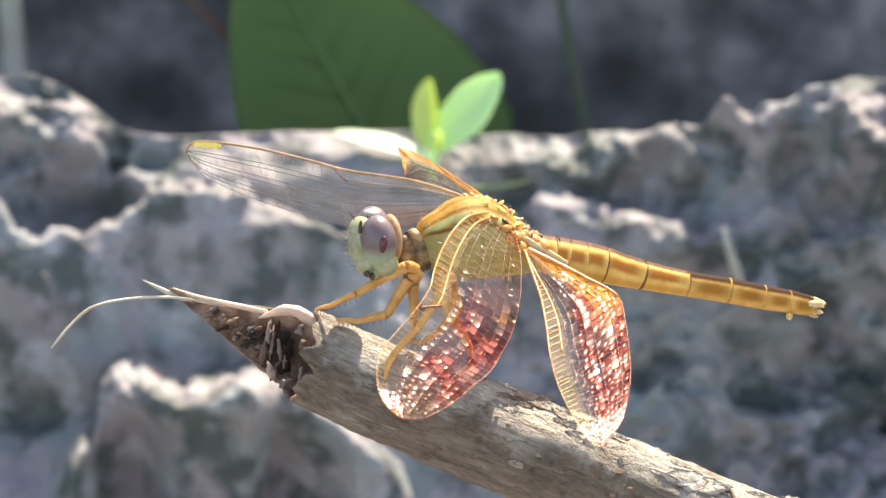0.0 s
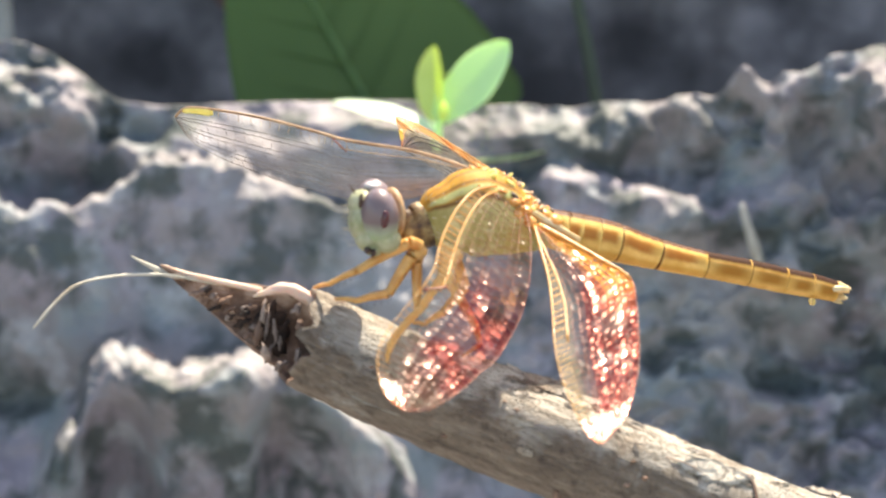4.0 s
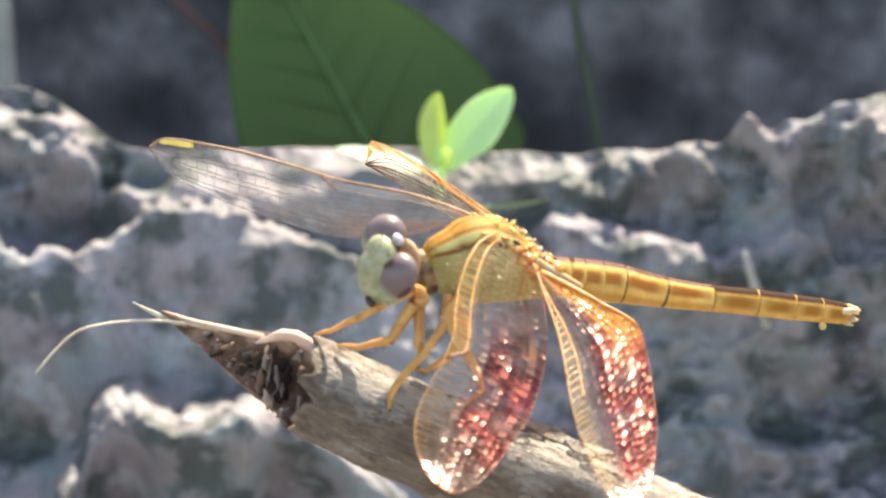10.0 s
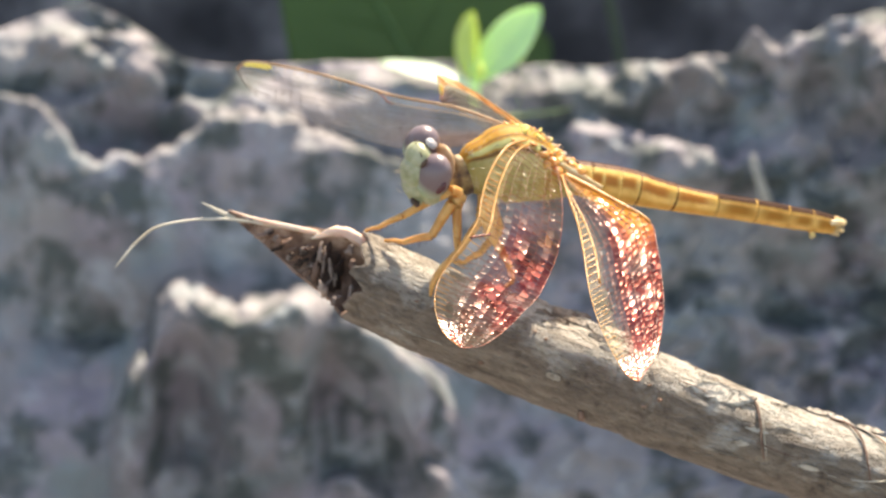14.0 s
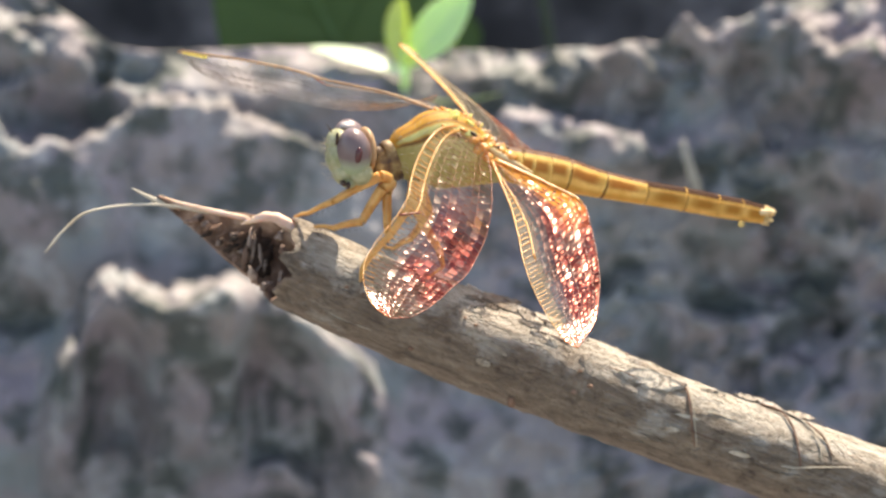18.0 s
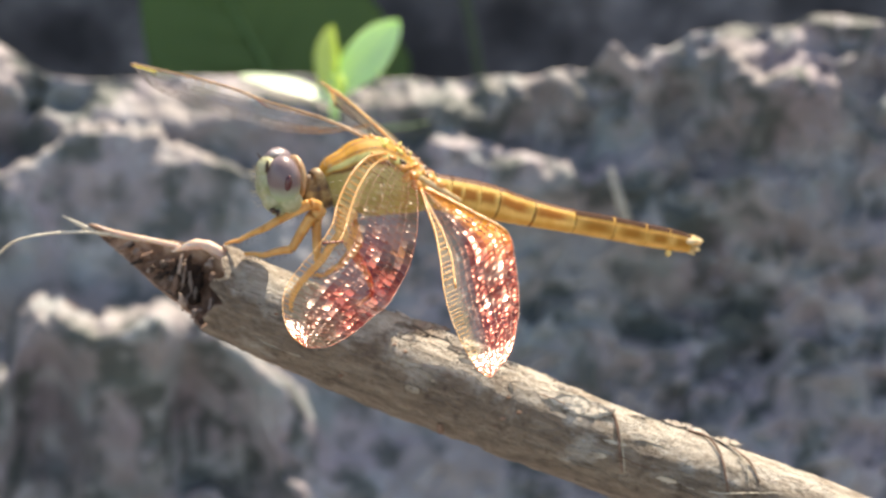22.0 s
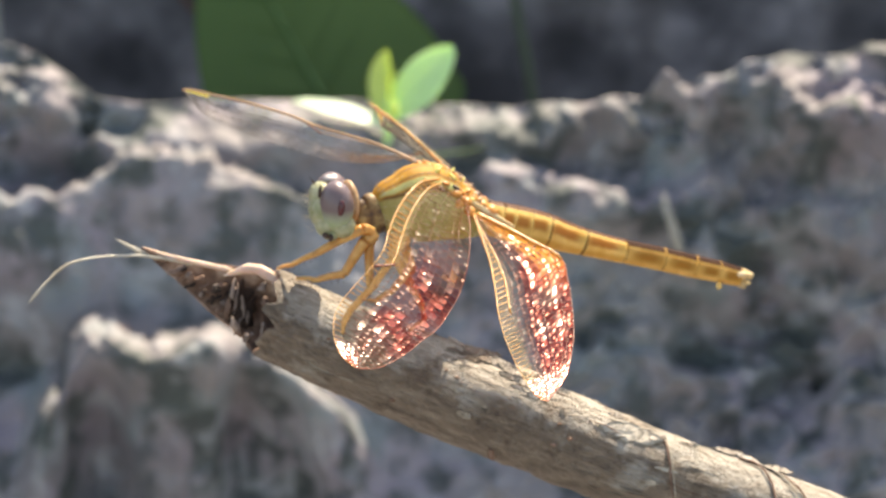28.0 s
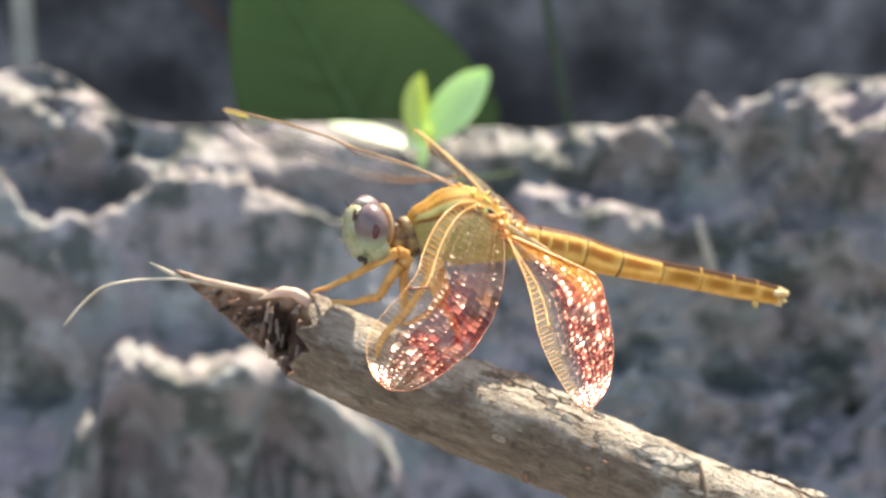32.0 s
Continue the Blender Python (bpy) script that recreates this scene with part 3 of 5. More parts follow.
def lumps(x, v):
    """Relief of the near bank: swelling out towards the viewer, in stage steps."""
    def mound(cx, cv, rx, rv, h, turn=0.0, sharp=1.0):
        c, s = math.cos(radians(turn)), math.sin(radians(turn))
        dx, dv = x - cx, v - cv
        a, b = (dx * c + dv * s) / rx, (-dx * s + dv * c) / rv
        return h * np.exp(-(a * a + b * b) ** sharp)
    # the left crest and the notch under it
    h = mound(95, 125, 150, 72, 88, 14) + mound(20, 95, 70, 50, 50) + mound(170, 140, 62, 44, 58, 20) + mound(60, 190, 60, 30, 40, -10) + mound(205, 215, 50, 40, 18, 40) + mound(-15, 290, 66, 120, 95, -8)
    h = h - mound(165, 225, 85, 40, 34, -8) + mound(260, 192, 48, 46, 46) - mound(165, 252, 70, 26, 48, -6) - mound(60, 170, 46, 18, 44) - mound(120, 95, 40, 12, 26)
    h = h - mound(222, 165, 24, 42, 90) - mound(286, 168, 38, 20, 70) - mound(110, 62, 26, 12, 30) + mound(150, 90, 40, 20, 34, 20) + mound(60, 110, 50, 18, 30, 25)
    # the broad smooth shoulder
    h = h + mound(300, 345, 260, 130, 40, -16) + mound(470, 280, 150, 120, 34, -20) + mound(110, 355, 120, 75, 20, 4) + mound(330, 255, 120, 34, 8, -26) + mound(150, 430, 120, 50, 22) + mound(420, 430, 110, 60, 20)
    # the pale slope under the crest
    h = h + mound(500, 205, 190, 74, 64, 2) + mound(350, 185, 60, 56, 34, -40) + mound(700, 200, 120, 60, 60) + mound(400, 225, 40, 26, -20) + mound(500, 265, 100, 28, -44) + mound(640, 240, 60, 24, -20) + mound(560, 150, 70, 22, 20)
    # the knob and ledge on the lower left, with the ridge that runs down from it
    h = h + mound(258, 580, 84, 100, 150, 6) + mound(345, 600, 50, 60, 70, 20) + mound(440, 622, 112, 88, 122, 4) + mound(540, 640, 80, 70, 76, 25) + mound(640, 705, 128, 80, 112, 40) + mound(665, 780, 30, 110, 50, -24)
    h = h + mound(765, 905, 90, 100, 80) + mound(90, 770, 140, 100, 52) + mound(430, 780, 90, 90, 40) - mound(272, 735, 76, 130, 150) - mound(120, 592, 120, 40, 62) - mound(520, 705, 66, 40, 46) - mound(690, 600, 90, 60, 40)
    # right of the seedling
    h = h + mound(1062, 190, 66, 46, 88) + mound(930, 180, 66, 42, 66) + mound(1115, 326, 150, 54, 96, 6) + mound(870, 280, 130, 45, 34) + mound(985, 250, 60, 30, 30)
    h = h - mound(1195, 235, 70, 48, 74) - mound(1195, 385, 85, 42, 80) - mound(1010, 228, 80, 22, 44)
    # the craggy right crest
    h = h + mound(1262, 85, 32, 52, 66, -15) + mound(1322, 135, 30, 44, 62, 20) + mound(1395, 112, 44, 42, 76) + mound(1462, 100, 42, 38, 62) + mound(1500, 190, 76, 42, 88, 8) + mound(1600, 160, 90, 56, 80)
    h = h + mound(1310, 330, 48, 120, 56, 12) + mound(1430, 310, 70, 70, 26) - mound(1365, 190, 36, 90, 84, 20) - mound(1440, 400, 60, 50, 60) - mound(1240, 150, 50, 36, 50)
    h = h + mound(1560, 420, 110, 100, 56) - mound(1500, 610, 80, 70, 95) - mound(1360, 520, 90, 60, 90) - mound(1480, 470, 70, 60, 66) + mound(1270, 580, 110, 90, 44) + mound(1640, 650, 120, 110, 56)
    # deep shade between the right-hand crags
    h = h - mound(1150, 200, 70, 50, 80) - mound(1385, 170, 44, 80, 50, 16) - mound(1320, 190, 50, 44, 50) - mound(1430, 270, 50, 70, 50, 20) - mound(1310, 480, 90, 36, 60) - mound(1460, 500, 90, 40, 60) - mound(1520, 600, 46, 40, 60)
    # low foot of the bank
    h = h + mound(550, 925, 66, 44, 80) + mound(850, 870, 120, 56, 56) + mound(960, 810, 66, 40, 44) + mound(1120, 890, 150, 64, 60)
    return h


def shelf(x, v, ridge, height, width, fade, soft=60, drop=0):
    """A ledge of the bank: it comes forward below its ridge line and falls back over fade steps."""
    us, vs = [p[0] for p in ridge], [p[1] for p in ridge]
    d = v - drop - np.interp(x, us, vs) - fbm(x / 34.0, v / 60.0 + us[0], 83, 4, 0.6) * 12
    rise = np.clip((d + width) / (1.35 * width), 0, 1)
    rise = rise * rise * (3 - 2 * rise)
    ends = np.clip((x - us[0]) / soft, 0, 1) * np.clip((us[-1] - x) / soft, 0, 1)
    ends = ends * ends * (3 - 2 * ends)
    return height * rise * ends * np.exp(-(np.maximum(d, 0) / fade) ** 1.6)


def ledges(x, v):
    h = shelf(x, v, [(-260, 140), (-20, 168), (30, 215), (70, 272), (130, 276), (180, 284), (230, 250), (270, 218), (310, 200), (370, 196), (450, 215), (540, 250), (680, 300), (860, 340)], 95, 30, 190, 300, 30)
    h = h + shelf(x, v, [(110, 640), (190, 575), (215, 520), (255, 490), (290, 498), (320, 528), (350, 545), (400, 538), (440, 512), (480, 520), (520, 560)], 165, 110, 210, drop=98)
    h = h + shelf(x, v, [(430, 520), (510, 566), (560, 600), (620, 640), (690, 694), (770, 752)], 120, 60, 110, 100, 12)
    h = h + shelf(x, v, [(600, 640), (625, 690), (650, 760), (690, 840), (740, 900), (840, 1000)], 66, 42, 150, 100, 16)
    h = h + shelf(x, v, [(270, 600), (330, 604), (400, 616), (450, 606), (510, 600)], 50, 70, 170, 60, 16)
    h = h + shelf(x, v, [(470, 900), (530, 852), (560, 845), (590, 866), (640, 890)], 80, 40, 70, drop=20)
    h = h + shelf(x, v, [(900, 270), (960, 282), (1050, 298), (1130, 306), (1180, 318), (1230, 340)], 60, 70, 80, drop=-26)
    h = h + shelf(x, v, [(1080, 130), (1130, 118), (1190, 140), (1240, 150)], 40, 26, 60)
    h = h + shelf(x, v, [(1000, 150), (1030, 128), (1075, 132), (1115, 165), (1150, 190)], 50, 40, 60)
    h = h + shelf(x, v, [(1420, 150), (1460, 138), (1500, 150), (1580, 140), (1700, 150)], 60, 34, 90)
    return h + shelf(x, v, [(1400, 60), (1440, 84), (1480, 118), (1530, 130)], 40, 20, 40)


def make_ground():
    fine = np.linspace(-260, 1900, 433)
    wide = np.array([1.1, 1.3, 1.6, 2.2, 3.2, 5, 9, 18, 40, 100, 300, 1000, 4000, 20000, 100000])
    x = np.concatenate([(784 - 1080 * wide)[::-1], fine[1:-1], 784 + 1080 * wide])
    edge = np.clip((np.abs(x - 784) - 1000) / 1200, 0, 1)
    # rows: s < 0 the flat foreground, 0..1 the bank face, 1..2 the crest and its back, 2..3 the hollow and far bank, then the plain
    face = np.linspace(0, 1, 190)[1:]
    over = np.linspace(1, 2, 60)[1:]
    back = np.linspace(2, 3, 110)[1:]
    front = -np.array([4e5, 5e4, 9000, 3000, 1500, 900, 600, 400, 300, 220, 160, 110, 70, 35, 0.0])
    plain = np.array([40, 90, 160, 260, 420, 700, 1200, 2500, 6000, 20000, 100000, 1e6, 8e6])
    q = U * BQ
    foot, top = 1010.0, 133.0
    slope = radians(57)
    down = np.array(spot(784, foot, BANK - 60))
    rise = (foot - top) * q / (math.sin(slope) * math.cos(PITCH) + math.cos(slope) * math.sin(PITCH))
    X = (x - 784) * q
    rows = []
    for d in front:
        f = min(1.0, -d / 400)
        y = down[1] + d * q
        z = down[2] + (fbm(x / 150.0, d / 150.0 + 0 * x, 31, 3) * 22 * f) * q * (1 - edge)
        rows.append((X, 0 * x + y, z))
    crest = ridge_height(x) * (1 - edge)
    for s in face:
        along = s * (rise + crest * q * 1.05)
        v = foot - s * (foot - top + crest)
        h = (lumps(x, v) * 0.7 + ledges(x, v)) * (1 - edge)
        lean = 45 * np.clip((x - 1120) / 260, 0, 1) * np.clip((620 - v) / 420, 0, 1) - 30 * np.clip((680 - x) / 200, 0, 1) * np.clip((470 - v) / 300, 0, 1)
        lean = lean + 55 * np.clip((v - 220) / 260, 0, 1) * np.clip((700 - v) / 130, 0, 1) * np.clip((x - 330) / 120, 0, 1) * np.clip((840 - x) / 120, 0, 1)
        lean = lean + 60 * np.clip((v - 610) / 300, 0, 1) * np.clip((620 - x) / 160, 0, 1)
        lean = lean - 40 * np.clip((v - 330) / 220, 0, 1) * np.clip((820 - v) / 150, 0, 1) * np.clip((x - 1130) / 120, 0, 1)
        warp = fbm(x / 210.0, v / 170.0, 11, 2) * 45
        n = fbm((x + warp) / 120.0, (v + warp) / 105.0, 21, 5, 0.52)
        ridged = 1 - np.abs(fbm((x - warp) / 85.0, v / 70.0, 41, 3, 0.5)) * 1.6
        calm = np.clip(np.abs(x - 300) / 300 + np.abs(v - 390) / 150 - 0.5, 0.5, 1.0)
        pits = np.maximum(0, fbm(x / 62.0 + warp / 80, v / 50.0, 61, 2) - 0.25)
        side = np.clip((x - 750) / 450, 0.0, 1.0)
        rough = n * (10 + 20 * side) * calm + ridged * (3 + 18 * side) + fbm(x / 36.0, v / 30.0, 51, 3) * (3 + 4 * side) * calm - pits * (6 + 24 * side)
        gully = np.exp(-((x - 205) / 60) ** 2 - ((v - 285) / 40) ** 2)
        rough = rough * (1 - 0.8 * gully)
        ledge = np.exp(-((x - 440) / 230) ** 2 - ((v - 590) / 95) ** 2) + 2.0 * np.exp(-((x - 90) / 190) ** 2 - ((v - 120) / 90) ** 2)
        rough = rough + ledge * (fbm(x / 48.0 + 3, v / 38.0, 71, 4, 0.55) * 11 - 9 * np.maximum(0, fbm(x / 30.0, v / 26.0, 73, 2)))
        o = (h * 1.15 + lean * (1 - edge) + rough * (1 - 0.6 * edge)) * min(1.0, s * 6) * q
        rows.append((X, down[1] + along * math.cos(slope) - o * math.sin(slope), down[2] + along * math.sin(slope) + o * math.cos(slope)))
    bx, by, bz = rows[-1]
    for s in over:
        f = s - 1
        n = fbm(x / 90.0, f * 6 + 0 * x, 57, 4)
        y = by + f * 700 * q
        z = bz - (np.sin(f * math.pi / 2) ** 1.4) * (900 + crest * 0.8) * q + n * 14 * min(1, f * 5) * q
        rows.append((X, y, z))
    hx, hy, hz = rows[-1]
    soften = lambda a: np.convolve(np.pad(a, 45, mode="edge"), np.ones(91) / 91, mode="valid")
    cy, cz = soften(hy), soften(hz)
    for s in back:
        f = s - 2
        n = fbm(x / 230.0, f * 7 + 0 * x, 67, 3, 0.4) * math.sin(min(1.0, f * 1.2) * math.pi * 0.8)
        k = min(1.0, f * 6)
        y = (hy * (1 - k) + cy * k) * (1 - f) ** 2 + (by.mean() + 1750 * q) * (1 - (1 - f) ** 2) - n * 85 * q
        z = (hz * (1 - k) + cz * k) * (1 - f) + (hz.mean() + 3000 * q) * f + n * 40 * q
        rows.append((X, y, z))
    px, py, pz = rows[-1]
    for d in plain:
        f = min(1.0, d / 700)
        n = fbm(x / 300.0, d / 300.0 + 0 * x, 77, 3)
        rows.append((X, py + d * q, pz * (1 - f) + (pz.mean() + 30 * q) * f + n * 25 * q * min(1.0, d / 100) * (1 - edge)))
    V = np.stack([np.stack(r, -1) for r in rows]).reshape(-1, 3)
    w, hgt = len(x), len(rows)
    i = np.arange(hgt - 1)[:, None] * w + np.arange(w - 1)[None]
    F = np.stack([i, i + 1, i + w + 1, i + w], -1).reshape(-1, 4)
    me = mesh_of("ground", V.tolist(), F.tolist(), MUD)
    # rows behind the crest take the soil that is darkened for shade
    me.materials.append(SOIL_SHADE)
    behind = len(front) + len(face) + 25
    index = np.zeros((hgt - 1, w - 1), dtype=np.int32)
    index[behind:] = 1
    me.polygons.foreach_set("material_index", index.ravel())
    ob = new("ground", me)
    return tagged(ob, "lumpy grey drying mud bank with sunlit crests", "mud", kind="structure")


GROUND = make_ground()
bpy.context.view_layer.update()


def on_mud(u, v):
    """Steps away of the mud's surface behind the stage place (u, v)."""
    line = (spot(u, v, 0) - EYE).normalized()
    hit, place, _, _ = GROUND.ray_cast(EYE, line)
    return ((place - EYE).dot(AHEAD) - DIST) / U if hit else BANK


# ---- plants on and behind the bank ----
GRASS_PALE = make_leafy("pale straw-green grass", [(0.3, (0.33, 0.38, 0.2)), (0.7, (0.48, 0.5, 0.3))], 90, 0.3, 0.5)


def leaf_blade(name, base, tip, half, normal, curl, fold, material, parent, n=18, m=8, thick=5 * U, profile=None, label=""):
    """A leaf blade from base to tip, half wide at most, with thickness, folded along its rib and curled."""
    axis = tip - base
    length = axis.length
    axis = axis.normalized()
    side = axis.cross(normal).normalized()
    nor = side.cross(axis).normalized()
    profile = profile or (lambda s: math.sin(math.pi * min(1, s) ** 0.8) ** 0.8)
    verts, faces, uvs = [], [], []
    for layer in (0, 1):
        for i in range(n + 1):
            s = i / n
            w = max(half * profile(s), 0.3 * U)
            for j in range(-m, m + 1):
                f = j / m
                edge = 1 + 0.03 * math.sin(11 * s + 3 * (f > 0))
                p = base + axis * (length * s) + side * (w * f * edge)
                p = p + nor * (curl * length * s * s + fold * w * abs(f) - layer * thick * (1 - 0.8 * abs(f)))
                verts.append(p)
                uvs.append((s, f * 0.5 + 0.5))
    k, w = (n + 1) * (2 * m + 1), 2 * m + 1
    for i in range(n):
        for j in range(2 * m):
            a = i * w + j
            faces.append((a, a + 1, a + w + 1, a + w))
            faces.append((a + k + w, a + k + w + 1, a + k + 1, a + k))
        for a in (i * w, i * w + 2 * m):
            faces.append((a, a + w, a + k + w, a + k))
    ob = part(name, mesh_of(name, verts, faces, material, uvs), parent, label)
    return ob


def holder(name, place, label, category, group=""):
    ob = new(name)
    ob.empty_display_size = 0.002
    ob.location = place
    return tagged(ob, label, category, group)


def make_seedling():
    k = on_mud(765, 192) + 10
    base = spot(763, 198, k)
    ob = holder("seedling", base, "fresh green seedling with three rounded leaves on the mud crest", "seedling")
    O = base
    part("stem", mesh_of("stem", *stem_args([(763, 198, k, 10), (766, 172, k - 12, 9), (768, 140, k - 14, 8)], O, SPROUT)), ob)
    rel = lambda u, v, a: spot(u, v, a) - O
    BANK_ = k + 31
    oval = lambda s: math.sin(math.pi * min(1, 0.06 + 0.94 * s) ** 1.05) ** 0.62
    leaf_blade("leaf", rel(768, 142, BANK_ - 45), rel(882, 16, BANK_ - 20), 40 * U * 1.24, way(0.295, -0.707, -0.642), 0.04, 0.14, SPROUT, ob, profile=oval)
    leaf_blade("leaf", rel(766, 142, BANK_ - 45), rel(760, 22, BANK_ + 10), 32 * U * 1.24, way(-0.75, -0.2, -0.7), 0.0, 0.5, SPROUT_Y, ob, profile=oval, label="yellow-green young leaf")
    leaf_blade("leaf", rel(766, 158, BANK_ - 45), rel(606, 92, BANK_ - 50), 21 * U * 1.24, way(0.3, -0.9, -0.75), -0.16, 0.12, SPROUT_GLARE, ob, profile=oval, label="glossy leaf coloured pale for the sun's glare")
    part("bud", mesh_of("bud", *with_material(ball(rel(775, 128, BANK_ - 60), 11 * U, 11 * U, 20 * U, (RIGHT, AHEAD, UP)), SPROUT_Y)), ob)
    return ob


def with_material(geo, material):
    v, f, t = geo
    return v, f, material, t


def stem_args(rows, origin, material, n_along=24, n=10):
    return with_material(tube(rows, n_along, n, origin), material)


def make_big_leaf():
    away = BANK + 900
    base = spot(770, 300, away + 50)
    ob = holder("broad_leaf", base, "broad dark green leaf standing behind the mud crest", "leaf")
    rel = lambda u, v, a: spot(u, v, a) - base
    prof = lambda s: min(1.0, 0.1 + s / 0.16) ** 0.7 * (1 - min(1.0, s) ** 2.6) ** 1.5
    b, t = rel(750, 285, away), rel(425, -285, away + 120)
    nor = way(0.05, -0.35, -0.93)
    leaf_blade("blade", b, t, 250 * U * 1.27, nor, 0.04, 0.12, LEAF, ob, n=30, m=14, profile=prof)
    line = [b.lerp(t, i / 20) + nor * ((b - t).length * 0.04 * (i / 20) ** 2 + 4 * U) for i in range(21)]
    rad = [(10 - 8 * i / 20) * U for i in range(21)]
    part("midrib", mesh_of("midrib", *with_material(loft(line, rad, rad, 8), LEAF_RIB)), ob, "pale leaf midrib")
    axis, side = (t - b).normalized(), (t - b).normalized().cross(nor).normalized()
    for i in range(1, 8):
        s = 0.1 + i * 0.1
        for sg in (-1, 1):
            p = b.lerp(t, s) + nor * ((b - t).length * 0.04 * s * s + 3 * U)
            w = 250 * U * 1.27 * prof(min(1, s + 0.14)) * 0.85
            e = p + side * (sg * w) + axis * (w * 0.75) + nor * (0.12 * w)
            ln = [p.lerp(e, k / 8) + nor * (2 * U) for k in range(9)]
            rd = [(2.2 - 2 * k / 8) * U for k in range(9)]
            part("side_vein", mesh_of("side_vein", *with_material(loft(ln, rd, rd, 6), LEAF)), ob)
    part("stalk", mesh_of("stalk", *with_material(loft([b, rel(790, 360, away), rel(800, 470, away)], [9 * U] * 3, [9 * U] * 3, 8), LEAF_RIB)), ob)
    return ob


def make_stem_thing(name, rows, material, label, category, n_along=24):
    base = spot(*rows[0][:3])
    ob = new(name, mesh_of(name, *stem_args(rows, base, material, n_along)))
    ob.location = base
    return tagged(ob, label, category)


make_seedling()
make_big_leaf()
make_stem_thing("tall_grass", [(1045, 260, BANK + 900, 14), (1015, 60, BANK + 900, 13), (985, -100, BANK + 894, 11), (965, -330, BANK + 886, 8)], GRASS, "dull green grass stem behind the mud crest", "grass")
make_stem_thing("dry_stalk", [(62, 60, BANK + 1000, 26), (56, -60, BANK + 1000, 26), (48, -170, BANK + 1000, 24), (38, -330, BANK + 1000, 18)], TWIG, "pale dry stalk in the shade behind the bank", "stalk")
make_stem_thing("dead_twig", [(440, -20, BANK + 1010, 7), (400, -70, BANK + 1004, 8), (345, -120, BANK + 996, 7), (250, -210, BANK + 980, 5)], RUSSET, "russet dead twig in the shade", "twig")
make_stem_thing("pale_twig", [(1292, 396, on_mud(1288, 385) + 20, 11), (1276, 345, on_mud(1288, 385) - 25, 11), (1259, 290, on_mud(1288, 385) - 40, 7), (1255, 276, on_mud(1288, 385) - 40, 4)], TWIG, "short pale dry twig stuck in the mud bank", "twig")
make_stem_thing("green_grass", [(812, 210, on_mud(812, 210), 3), (855, 206, on_mud(855, 206) - 8, 5), (905, 200, on_mud(905, 200) - 10, 4.5), (938, 193, on_mud(938, 193) - 6, 1.5)], GRASS_PALE, "thin pale green grass blade lying on the mud", "grass")


make_stem_thing("dead_straw", [(262, 512, on_mud(262, 512), 2), (292, 516, on_mud(292, 516) - 3, 4), (316, 530, on_mud(316, 530), 2)], RUSSET, "short russet scrap of straw on the mud knob", "straw")


# ---- the broken stick ----
CRUMB = simple("pale greyish torn wood", [(0.3, (0.09, 0.058, 0.045)), (0.7, (0.30, 0.22, 0.18))], 700, 0.85, 0.0003, 1800)
PEEL_DARK = simple("reddish-brown torn wood", [(0.3, (0.10, 0.05, 0.032)), (0.7, (0.26, 0.155, 0.105))], 700, 0.8)

AX = [(335, 392), (440, 438), (560, 491), (700, 556), (850, 617), (1000, 676), (1100, 716), (1250, 775), (1400, 826), (1568, 890), (1800, 985), (2100, 1110), (2500, 1280), (2900, 1450), (4100, 1970), (5700, 2660)]


def stick_frame():
    line = smooth_line([spot(u, v, 0) for u, v in AX], 301)
    return line, frames_along(line, UP)


